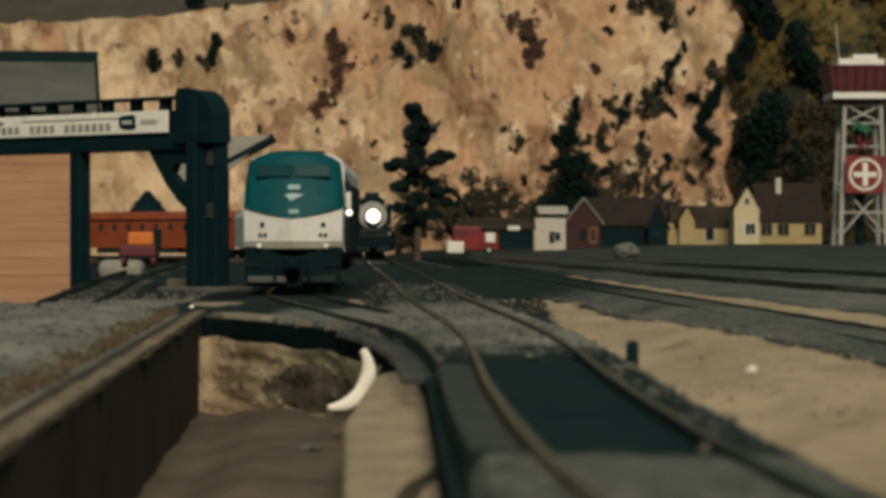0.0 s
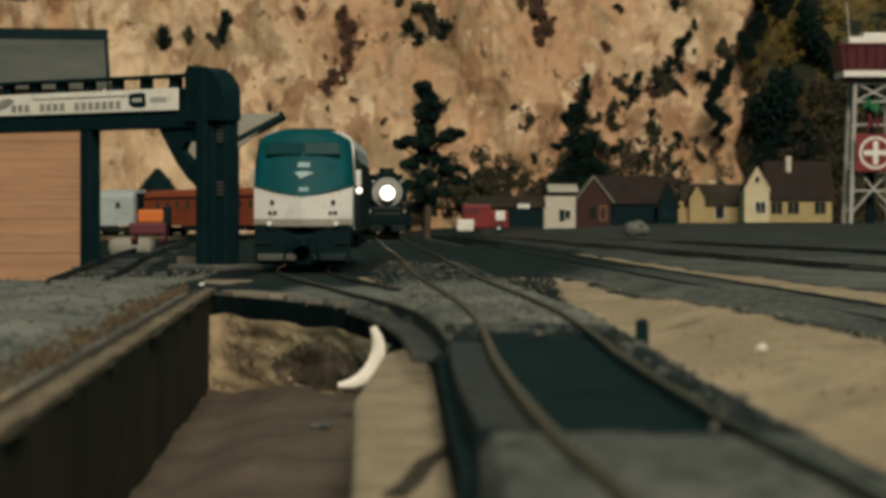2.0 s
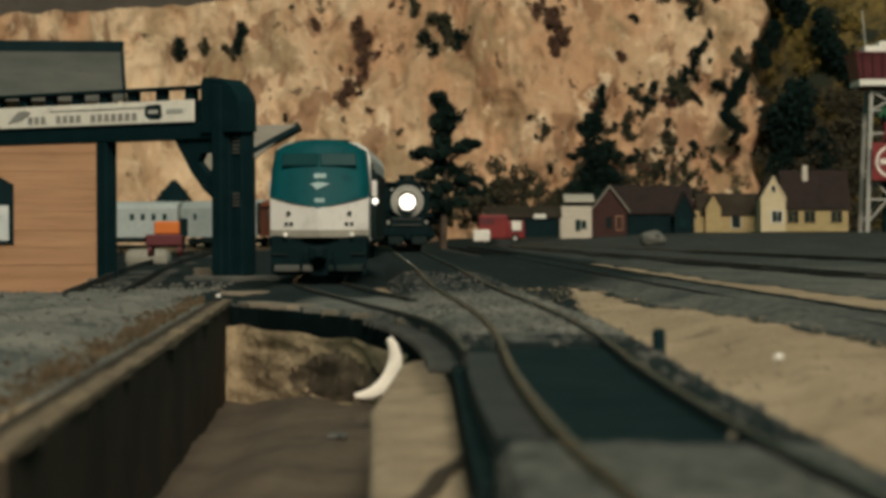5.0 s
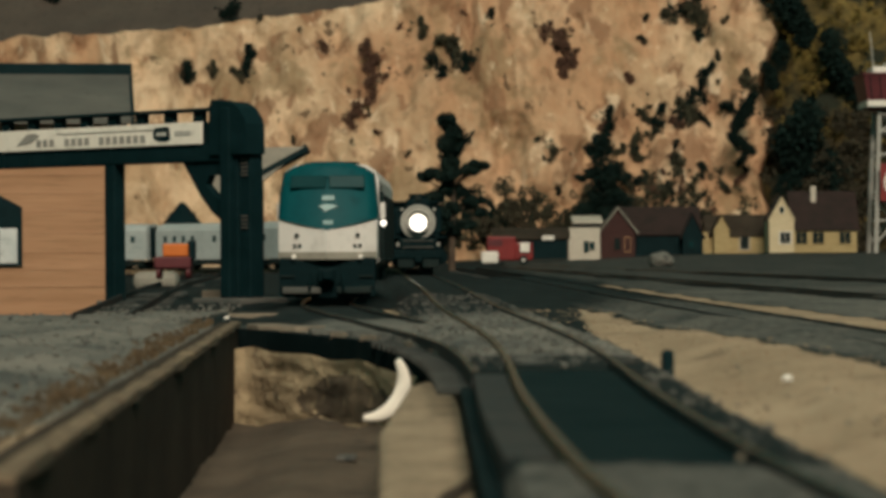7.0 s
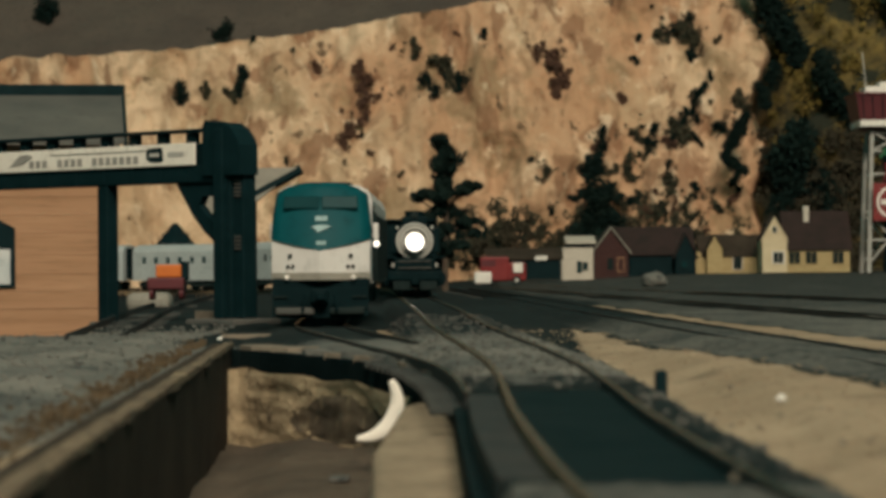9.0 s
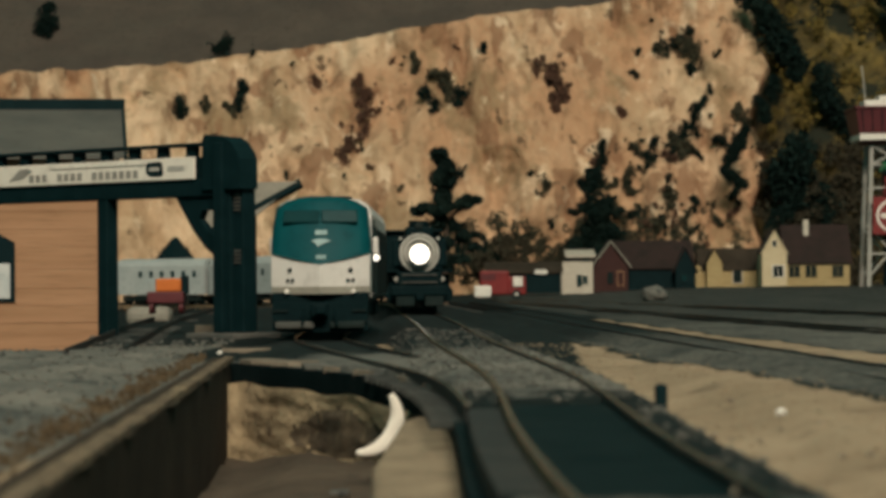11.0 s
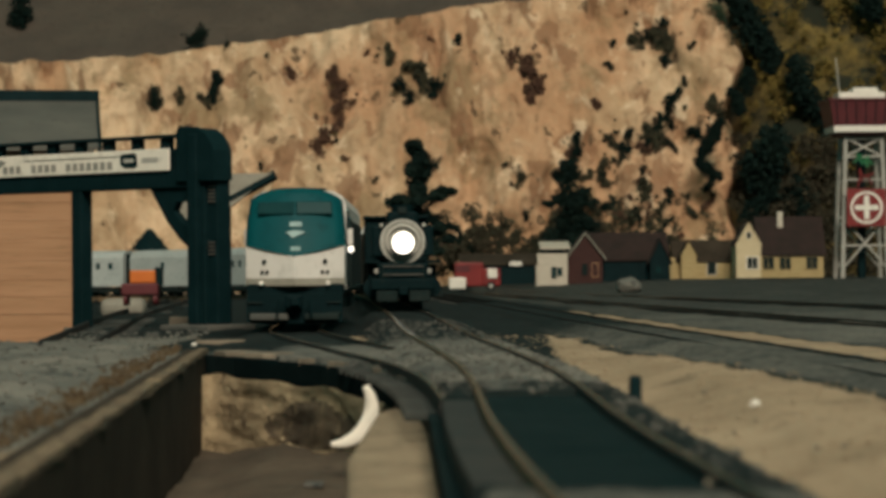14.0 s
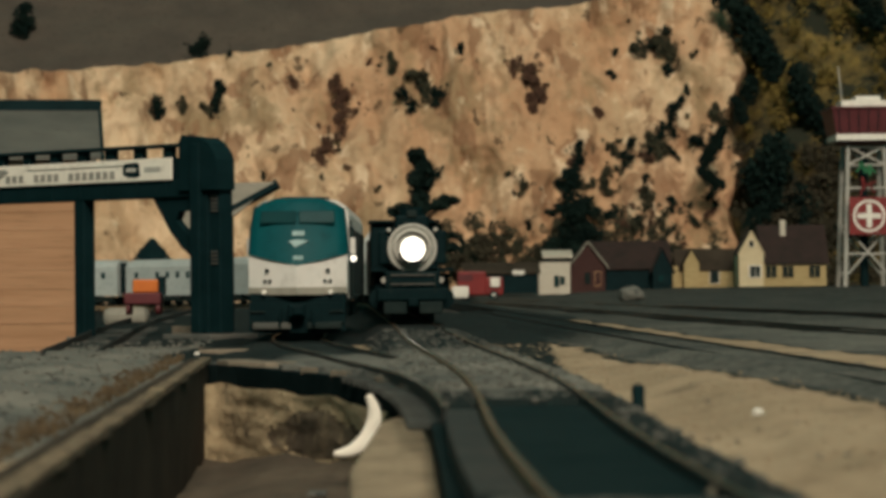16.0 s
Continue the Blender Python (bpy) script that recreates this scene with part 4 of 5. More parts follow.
    part("pilot_rail", bm, "greyslab", t)
    bm = B()
    box(bm, (-0.0120, 0.000, 0.0150), (0.0120, 0.012, 0.0225), 0.0008)
    part("pilot_deck", bm, "black", t)
    bm = B()
    box(bm, (-0.0022, -0.0062, 0.0072), (0.0022, 0.001, 0.0108), 0.0005)
    part("coupler", bm, "black", t)
    bm = B()
    box(bm, (-0.0100, 0.006, 0.0075), (0.0100, 0.150, 0.0165), 0.001)
    part("frame", bm, "black", t)
    return t


def tender():
    t = thing("tender", "black coal tender behind the steam locomotive", "tender")
    bm = B()
    box(bm, (-0.0165, 0, 0.0105), (0.0165, 0.110, 0.0400), 0.0015)
    part("tank", bm, "black", t)
    bm = B()
    rng = random.Random(3)
    for _ in range(40):
        ball(bm, (rng.uniform(-0.012, 0.012), rng.uniform(0.01, 0.05), 0.040 + rng.uniform(0, 0.004)), 0.003, 1)
    part("coal", bm, "black", t)
    wheels(t, (0.022, 0.088), 0.0165)
    return t


def wheels(t, centres, half):
    for yc in centres:
        bm = B()
        box(bm, (-half * 0.82, yc - 0.016, 0.0035), (half * 0.82, yc + 0.016, 0.0095), 0.0008)
        tr = part("truck", bm, "grime", t)
        for dy in (-0.012, 0.012):
            for s in (-1, 1):
                b = B()
                cyl(b, (s * 0.0074, yc + dy, 0.0052), (s * 0.0098, yc + dy, 0.0052), 0.0052, seg=16)
                part("wheel", b, "black", tr)


def coach(label, length, mname, pattern, band=None):
    """A passenger car whose window rows follow a pattern of (start, end, count) shares of its length."""
    t = thing("passenger_car", label, "railway car", "cars of the train")
    h = 0.0172
    bm = B()

    def ring(y):
        return [(-h, y, 0.0105), (h, y, 0.0105), (h, y, 0.0400), (h * 0.86, y, 0.0445), (h * 0.45, y, 0.0468), (0, y, 0.0473),
                (-h * 0.45, y, 0.0468), (-h * 0.86, y, 0.0445), (-h, y, 0.0400)]
    loft(bm, [ring(0.004), ring(length - 0.004)])
    body = part("car_body", bm, mname, t)
    for yy in (0.0, length - 0.005):
        bm = B()
        box(bm, (-h * 0.55, yy, 0.0125), (h * 0.55, yy + 0.005, 0.0440), 0.0006)
        part("end_door_bellows", bm, "black", t)
    for s in (-1, 1):
        for a, b, n in pattern:
            for k in range(n):
                y = length * (a + (b - a) * (k + 0.5) / n)
                w = min(0.0023, length * (b - a) / n * 0.36)
                bm = B()
                box(bm, (s * h - 0.0003, y - w, 0.0280), (s * h + 0.0003, y + w, 0.0345))
                part("car_window", bm, "glass", body)
        if band:
            bm = B()
            box(bm, (s * h - 0.0004, 0.006, 0.0375), (s * h + 0.0004, length - 0.006, 0.0395))
            part("letter_board", bm, band, body)
        bm = B()
        box(bm, (s * h * 0.9 - 0.001, length * 0.3, 0.0050), (s * h * 0.9 + 0.001, length * 0.7, 0.0105))
        part("skirt", bm, "grime", t)
    wheels(t, (0.026, length - 0.026), h)
    return t


ENGINE = steam_engine()
TENDER = tender()
CARS = [
    coach("silver baggage car with few windows", 0.284, "coachsilver", [(0.15, 0.25, 1), (0.7, 0.8, 1)]),
    coach("orange-red car with a dark window row", 0.260, "rust", [(0.08, 0.92, 12)], "black"),
    coach("pale silver baggage car with two small windows", 0.120, "coachsilver", [(0.12, 0.24, 1), (0.70, 0.84, 1)]),
    coach("silver passenger coach with small square windows", 0.146, "coachsilver", [(0.08, 0.42, 4), (0.55, 0.92, 4)]),
    coach("silver passenger coach with a window row", 0.120, "coachsilver", [(0.10, 0.90, 6)]),
    coach("silver passenger coach with a close window row", 0.120, "coachsilver", [(0.08, 0.76, 6)]),
    coach("silver mail car with a single window", 0.104, "coachsilver", [(0.42, 0.60, 1)]),
    coach("silver passenger coach with a short window row", 0.109, "coachsilver", [(0.10, 0.62, 4), (0.75, 0.9, 1)]),
    coach("silver passenger coach with a window row", 0.120, "coachsilver", [(0.10, 0.90, 6)]),
    coach("silver passenger coach with a window row", 0.120, "coachsilver", [(0.10, 0.90, 6)]),
]
TRAIN = [(ENGINE, 0.0, 0.150), (TENDER, 0.158, 0.110)]
s_at = 0.276
for car, length in zip(CARS, (0.284, 0.260, 0.120, 0.146, 0.120, 0.120, 0.104, 0.109, 0.120, 0.120)):
    TRAIN.append((car, s_at, length))
    s_at += length + 0.0065


# ---- gantry crane with its sign; local x runs along the beam, +y faces the open side ----
def gantry():
    t = thing("gantry_crane", "dark steel gantry crane with a cream sign board", "crane", at=pose(-0.099, 1.05, 0, 0, 0, 140.3))

    def piece(name, lo, hi, m="girder", bevel=0.0005, parent=None, label=""):
        bm = B()
        box(bm, lo, hi, bevel)
        return part(name, bm, m, parent or t, label)

    piece("front_column", (0.0008, 0.0010, -0.003), (0.0063, 0.0060, 0.0765))
    rear = piece("rear_column", (-0.0068, -0.0065, -0.003), (0.0008, 0.0010, 0.0720))
    piece("column_web", (-0.0012, -0.0012, -0.003), (0.0030, 0.0030, 0.0700))
    bm = B()
    prism(bm, [(0.0135, 0.0772), (0.0120, 0.0803), (0.0080, 0.0796), (0.0010, 0.0790), (-0.0035, 0.0765), (-0.0070, 0.0725), (-0.0084, 0.0695), (-0.0085, 0.0570), (0.0135, 0.0570)], -0.0060, 0.0050)
    part("head_plate", bm, "girder", t)
    for k in range(9):
        piece("ladder_rung", (-0.0055, 0.0012, 0.0480 + 0.0016 * k - (0.030 if k > 4 else 0)), (-0.0020, 0.0018, 0.0487 + 0.0016 * k - (0.030 if k > 4 else 0)), "greyslab", 0, rear)
    piece("number_panel", (-0.0062, 0.0012, 0.0600), (-0.0015, 0.0019, 0.0618), "lattice", 0, rear, "pale small panel")
    piece("far_leg", (0.0745, -0.0033, -0.006), (0.0810, 0.0033, 0.0560))
    piece("lower_chord", (0.006, -0.0035, 0.0543), (0.235, 0.0035, 0.0617))
    piece("upper_chord", (0.006, -0.0030, 0.0757), (0.235, 0.0030, 0.0772))
    piece("web_plate", (0.018, -0.0030, 0.0612), (0.235, 0.0005, 0.0712))
    for k in range(12):
        a = 0.022 + 0.018 * k
        piece("chord_post", (a, -0.0025, 0.0710), (a + 0.0055, 0.0010, 0.0760))
        piece("chord_rib", (a, 0.0034, 0.0548), (a + 0.0012, 0.0040, 0.0612), "girder", 0)
    bm = B()
    prism(bm, [(0.0060, 0.0550), (0.0330, 0.0550), (0.0220, 0.0400), (0.0150, 0.0330), (0.0060, 0.0270), (0.0060, 0.0345), (0.0125, 0.0392), (0.0188, 0.0448), (0.0165, 0.0485), (0.0060, 0.0485)], -0.0020, 0.0020)
    part("corner_gusset", bm, "girder", t)
    sign = piece("sign_board", (0.0185, 0.0036, 0.0618), (0.235, 0.0048, 0.0711), "paper", 0.0002, None, "cream sign board with faded lettering")
    # lettering as plain bars, one for each character
    a = 0.0530
    for count, gap in ((7, 0.0052), (4, 0.0058), (3, 0.0)):
        for k in range(count):
            piece("lettering_bar", (a, 0.0047, 0.0632), (a + 0.0030, 0.0050, 0.0665), "ink", 0, sign, "" if k else "faded grey lettering bar")
            a += 0.0044
        a += gap
    piece("lettering_bar", (0.045, 0.0047, 0.0684), (0.110, 0.0050, 0.0687), "grime", 0, sign)
    piece("lettering_bar", (0.0245, 0.0047, 0.0655), (0.0345, 0.0050, 0.0676), "lattice", 0, sign)
    bm = B()
    prism(bm, [(0.0372, 0.0640), (0.0378, 0.0692), (0.0395, 0.0698), (0.0465, 0.0694), (0.0478, 0.0678), (0.0474, 0.0648), (0.0445, 0.0636), (0.0395, 0.0634)], 0.0046, 0.0051)
    em = part("emblem", bm, "girder", sign, "dark shield emblem")
    piece("emblem_bar", (0.0395, 0.0050, 0.0658), (0.0455, 0.0053, 0.0674), "lattice", 0, em)
    bm = B()
    prism(bm, [(0.138, 0.0640), (0.131, 0.0690), (0.126, 0.0696), (0.122, 0.0684), (0.128, 0.0654)], 0.0046, 0.0051)
    part("emblem", bm, "ink", sign, "faded leaf-shaped emblem")
    piece("footing", (-0.0140, -0.0140, -0.0075), (0.0150, 0.0140, -0.0030), "greyslab", 0.0008)
    piece("far_footing", (0.072, -0.006, -0.024), (0.084, 0.006, -0.0050), "greyslab", 0.0008)


gantry()


def loading_canopy():
    t = thing("loading_canopy", "pale grey sloping canopy roof on dark brackets", "canopy", at=pose(0, 1.13, 0))
    bm = B()
    prism(bm, [(-0.1245, 0.0455), (-0.1180, 0.0540), (-0.0965, 0.0630), (-0.0765, 0.0632), (-0.0965, 0.0478), (-0.1180, 0.0410)], 0, 0.006)
    part("canopy_panel", bm, "greyroof", t)
    bm = B()
    cyl(bm, (-0.118, 0.002, 0.0402), (-0.0760, 0.002, 0.0625), 0.0024, seg=6)
    part("canopy_edge", bm, "girder", t)
    bm = B()
    box(bm, (-0.1010, 0.002, -0.006), (-0.0965, 0.006, 0.0600), 0.0004)
    part("canopy_post", bm, "girder", t)


loading_canopy()


# ---- houses ----
def window(parent, x, z, w, h, y=0.0, frame_mat="white", pane="glass", panes=2):
    bm = B()
    box(bm, (x - w / 2, y - 0.0010, z - h / 2), (x + w / 2, y + 0.001, z + h / 2))
    f = part("window", bm, frame_mat, parent)
    for k in range(panes):
        bm = B()
        a = x - w * 0.42 + w * 0.84 * k / panes
        box(bm, (a + w * 0.02, y - 0.0014, z - h * 0.43), (a + w * 0.84 / panes - w * 0.02, y - 0.0009, z + h * 0.43))
        part("pane", bm, pane, f)
    return f


def gable_body(t, x0, x1, y0, y1, wall, ridge, wmat, rmat, axis, eave=0.003, trim=None):
    """Walls and a pitched roof under a house; axis is the way the ridge runs."""
    a, b, d = x0, x1, y1 - y0
    m = (y0 + y1) / 2
    c = (a + b) / 2
    bm = B()
    if axis == "x":
        prism(bm, [(y0, 0), (y1, 0), (y1, wall), (m, ridge - 0.001), (y0, wall)], a, b, "x")
    else:
        prism(bm, [(a, 0), (b, 0), (b, wall), (c, ridge - 0.001), (a, wall)], y0, y1, "y")
    w = part("wall", bm, wmat, t)
    th = 0.0016
    for s in (-1, 1):
        bm = B()
        if axis == "x":
            sl = (ridge - wall) / (d / 2)
            e = m + s * (d / 2 + eave)
            prism(bm, [(m, ridge), (e, wall - eave * sl), (e, wall - eave * sl + th), (m, ridge + th)], a - eave, b + eave, "x")
        else:
            sl = (ridge - wall) / ((b - a) / 2)
            e = c + s * ((b - a) / 2 + eave)
            prism(bm, [(c, ridge), (e, wall - eave * sl), (e, wall - eave * sl + th), (c, ridge + th)], y0 - eave, y1, "y")
        r = part("roof_slope", bm, rmat, t)
        if trim and axis == "y":
            bm = B()
            prism(bm, [(c, ridge - 0.0012), (e, wall - eave * sl - 0.0012), (e, wall - eave * sl + th), (c, ridge + th)], y0 - eave - 0.0008, y0 - eave, "y")
            part("barge_board", bm, trim, r)
    return w


def tan_building():
    """Its near right-hand corner is the origin; the front runs along -x."""
    t = thing("engine_shed", "tan boarded engine shed with a grey felt roof", "building", at=pose(-0.2190, 1.55, -0.0276, 0, 0, 8.6) @ Matrix.Scale(1.192, 4))
    L, D, eave, ridge = 0.30, 0.20, 0.1045, 0.1345
    bm = B()
    prism(bm, [(0.002, 0), (D, 0), (D, eave), (D / 2, ridge - 0.002), (0.002, eave)], -L, 0, "x")
    part("wall", bm, "brickwall", t)
    rng = random.Random(4)
    z, k = 0.0, 0
    while z < eave - 0.004:
        hgt = 0.0172 if k == 0 else rng.uniform(0.0085, 0.0120)
        bm = B()
        box(bm, (-L, 0.0 + rng.uniform(-0.0001, 0.0001), z + (0.0002 if k == 1 else 0.00005)), (0.0008, 0.0022, min(z + hgt, eave) - 0.00005), 0.00015)
        part("board", bm, "brickwall", t)
        z += hgt
        k += 1
    for s in (0, 1):
        bm = B()
        sl = (ridge - eave) / (D / 2)
        e = -0.010 if s == 0 else D + 0.010
        prism(bm, [(D / 2, ridge), (e, eave - 0.010 * sl), (e, eave - 0.010 * sl + 0.002), (D / 2, ridge + 0.002)], -L - 0.004, 0.0045, "x")
        part("roof_slope", bm, "roof", t)
    bm = B()
    box(bm, (-L, D / 2 - 0.010, ridge - 0.002), (0.0064, D / 2 + 0.010, ridge + 0.0052), 0.0008)
    part("ridge_cap", bm, "girder", t, "dark ridge ventilator")
    bm = B()
    sl = (ridge - eave) / (D / 2)
    prism(bm, [(-0.0105, eave - 0.0105 * sl - 0.010), (-0.0105, eave - 0.0105 * sl + 0.0024), (D / 2, ridge + 0.0026), (D / 2, ridge - 0.012)], 0.0046, 0.0064, "x")
    part("barge_board", bm, "girder", t, "dark board along the gable")
    for k in range(3):
        bm = B()
        a = -0.092 - 0.058 * k
        sl = (ridge - eave) / (D / 2)
        prism(bm, [(-0.0102, eave - 0.010 * sl + 0.0022), (D / 2 - 0.011, ridge - 0.0018), (D / 2 - 0.011, ridge - 0.0012), (-0.0102, eave - 0.010 * sl + 0.0028)], a, a + 0.0008, "x")
        part("roof_seam", bm, "grime", t)
    # pointed window with pale lower panes
    bm = B()
    prism(bm, [(-0.0760, 0.0285), (-0.0515, 0.0285), (-0.0515, 0.0590), (-0.0637, 0.0655), (-0.0760, 0.0590)], -0.0016, 0.001)
    w = part("window_frame", bm, "girder", t, "dark pointed window frame")
    for a in (-0.0742, -0.0632):
        bm = B()
        box(bm, (a, -0.0021, 0.0300), (a + 0.0092, -0.0015, 0.0480), 0.0002)
        part("pane", bm, "winwhite", w)


tan_building()

red = thing("red_house", "dark red wooden house with a maroon roof and pale gable trim", "house", "houses of the model town", at=pose(0.2075, 3.02, -0.0020))
gable_body(red, -0.030, 0.062, 0.030, 0.090, 0.032, 0.0625, "girder", "redroof", "x")
w = gable_body(red, -0.0590, -0.0180, 0.000, 0.060, 0.036, 0.0625, "redwall", "redroof", "y", 0.004, "greyroof")
window(w, -0.0395, 0.019, 0.0085, 0.016, 0.0, "redwall", "grime", 1)
window(w, -0.0270, 0.018, 0.0085, 0.018, 0.0, "brickwall", "redwall", 1)
w = gable_body(red, 0.0400, 0.0640, 0.010, 0.060, 0.030, 0.0545, "girder", "redroof", "y", 0.003)
window(w, 0.0500, 0.018, 0.007, 0.009, 0.010, "grime")

shed = thing("white_shed", "small white store with a pale slanted roof", "shed", "houses of the model town", at=pose(0.1280, 3.0, -0.0025))
bm = B()
box(bm, (-0.0195, 0, 0), (0.0185, 0.035, 0.0390), 0.0004)
w = part("wall", bm, "shedwhite", shed)
bm = B()
prism(bm, [(-0.004, 0.0440), (0.038, 0.0520), (0.038, 0.0535), (-0.004, 0.0465)], -0.0145, 0.0215, "x")
part("roof_slope", bm, "shedwhite", shed, "pale slanted roof")
bm = B()
box(bm, (-0.014, 0.004, 0.039), (0.018, 0.033, 0.0455))
part("dark_loft", bm, "girder", shed)
window(w, 0.0020, 0.016, 0.0060, 0.014, 0.0, "grime", "glass", 1)
window(w, 0.0090, 0.017, 0.0060, 0.010, 0.0, "grime", "glass", 1)

cot = thing("yellow_cottage", "small yellow cottage with a dark grey roof", "house", "houses of the model town", at=pose(0.3100, 3.06, 0.0045))
w = gable_body(cot, -0.030, 0.045, 0.010, 0.060, 0.022, 0.046, "yellow", "darkwall", "x", 0.002)
window(w, 0.0160, 0.013, 0.0130, 0.018, 0.010, "shedwhite", "grime", 1)
w = gable_body(cot, -0.0225, -0.0040, -0.006, 0.050, 0.030, 0.046, "yellow", "darkwall", "y", 0.002)
bm = B()
box(bm, (-0.0365, 0.004, 0), (-0.0290, 0.030, 0.026), 0.0004)
part("side_porch", bm, "yellow", cot)

yel = thing("yellow_house", "pale yellow house with a maroon roof and a chimney", "house", "houses of the model town", at=pose(0.3990, 3.0, 0.0055))
w = gable_body(yel, -0.022, 0.0540, 0.006, 0.070, 0.0300, 0.072, "yellow", "redroof", "x", 0.003)
for a in (-0.012, 0.008, 0.040):
    window(w, a, 0.0175, 0.0165, 0.0165, 0.006, "yellow", "grime", 2)
w = gable_body(yel, -0.0510, -0.0215, 0.000, 0.050, 0.0400, 0.0655, "palegable", "redroof", "y", 0.001, "palegable")
window(w, -0.0320, 0.0180, 0.0150, 0.0150, 0.0, "white", "grime", 2)
window(w, -0.0360, 0.0510, 0.0060, 0.0080, 0.0, "white", "grime", 1)
bm = B()
box(bm, (0.0020, 0.028, 0.060), (0.0085, 0.034, 0.0795), 0.0004)
part("chimney", bm, "shedwhite", yel, "pale chimney")


def tower():
    t = thing("control_tower", "pale lattice tower with a maroon cabin and red signs", "tower", at=pose(0.5035, 3.0, 0.0020))
    top, wb, wt = 0.172, 0.0275, 0.0215
    for sx in (-1, 1):
        for sy in (-1, 1):
            bm = B()
            cyl(bm, (sx * wb, 0.036 + sy * wb, 0), (sx * wt, 0.036 + sy * wt, top), 0.0030, 0.0026, 8)
            part("tower_leg", bm, "lattice", t)
    def at(u):
        return wb + (wt - wb) * u
    for u0, u1 in ((0.08, 0.42), (0.86, 0.99)):
        for sy in (-1, 1):
            for s in (-1, 1):
                bm = B()
                cyl(bm, (s * at(u0), 0.036 + sy * at(u0), top * u0), (-s * at(u1), 0.036 + sy * at(u1), top * u1), 0.0014, seg=6)
                part("brace", bm, "lattice", t)
    for u in (0.24, 0.44, 0.70, 0.86, 0.985):
        for sy in (-1, 1):
            bm = B()
            cyl(bm, (-at(u), 0.036 + sy * at(u), top * u), (at(u), 0.036 + sy * at(u), top * u), 0.0014, seg=6)
            part("cross_bar", bm, "lattice", t)
    bm = B()
    cyl(bm, (0, 0.036, 0), (0, 0.036, top), 0.0052, seg=12)
    part("stair_column", bm, "girder", t)
    # red sign with a white ring and cross
    bm = B()
    box(bm, (-0.0235, -0.0035, 0.0640), (0.0235, -0.0015, 0.1090), 0.0006)
    sign = part("sign_board", bm, "red", t, "bright red square sign")
    bm = B()
    loft(bm, [[(math.cos(a) * r, y, 0.0865 + math.sin(a) * r) for a in np.linspace(0, 2 * math.pi, 36, endpoint=False)]
              for r, y in ((0.0195, -0.0034), (0.0195, -0.0042), (0.0165, -0.0042), (0.0165, -0.0034))], False)
    part("sign_ring", bm, "white", sign, "white ring")
    bm = B()
    box(bm, (-0.0030, -0.0043, 0.0725), (0.0030, -0.0034, 0.1005))
    box(bm, (-0.0140, -0.0044, 0.0835), (0.0140, -0.0035, 0.0895))
    part("sign_cross", bm, "white", sign, "white cross bars")
    rng = random.Random(6)
    for nm, mname, zc, n in (("green_sign", "green", 0.143, 7), ("red_sign", "red", 0.122, 5)):
        bm = B()
        for k in range(n):
            a = rng.uniform(0, 3.1)
            c = Vector((rng.uniform(-0.008, 0.008), 0.010, zc + rng.uniform(-0.006, 0.006)))
            d = Vector((math.cos(a), 0, math.sin(a))) * 0.007
            cyl(bm, c - d, c + d, 0.0011, seg=6)
        part(nm, bm, mname, t, "unreadable %s tube sign" % mname)
    # flared cabin
    bm = B()
    ra, rb = 0.0370, 0.0430
    loft(bm, [[(-r, 0.036 - r, z), (r, 0.036 - r, z), (r, 0.036 + r, z), (-r, 0.036 + r, z)] for r, z in ((0.026, 0.174), (ra, 0.179), (rb, 0.214))])
    cab = part("cabin", bm, "maroon", t)
    bm = B()
    r = ra + 0.001
    box(bm, (-r, 0.036 - r, 0.177), (r, 0.036 + r, 0.185), 0.0006)
    part("cabin_band", bm, "white", cab, "white band")
    for k in range(7):
        bm = B()
        a = -0.0360 + 0.012 * k
        cyl(bm, (a * 0.92, 0.036 - ra - 0.0012, 0.186), (a, 0.036 - rb - 0.0005, 0.213), 0.0007, seg=6)
        part("mullion", bm, "girder", cab)
    bm = B()
    box(bm, (-rb - 0.002, 0.036 - rb - 0.002, 0.214), (rb + 0.002, 0.036 + rb + 0.002, 0.2172), 0.0008)
    part("cabin_roof", bm, "maroon", cab)
    bm = B()
    box(bm, (-0.030, 0.010, 0.2172), (0.026, 0.055, 0.2255), 0.001)
    box(bm, (-0.012, 0.014, 0.2255), (0.018, 0.05, 0.2310), 0.001)
    part("roof_plant", bm, "white", t, "white roof unit")
    bm = B()
    cyl(bm, (-0.026, 0.03, 0.225), (-0.030, 0.03, 0.268), 0.0008, seg=6)
    part("aerial", bm, "lattice", t)


tower()


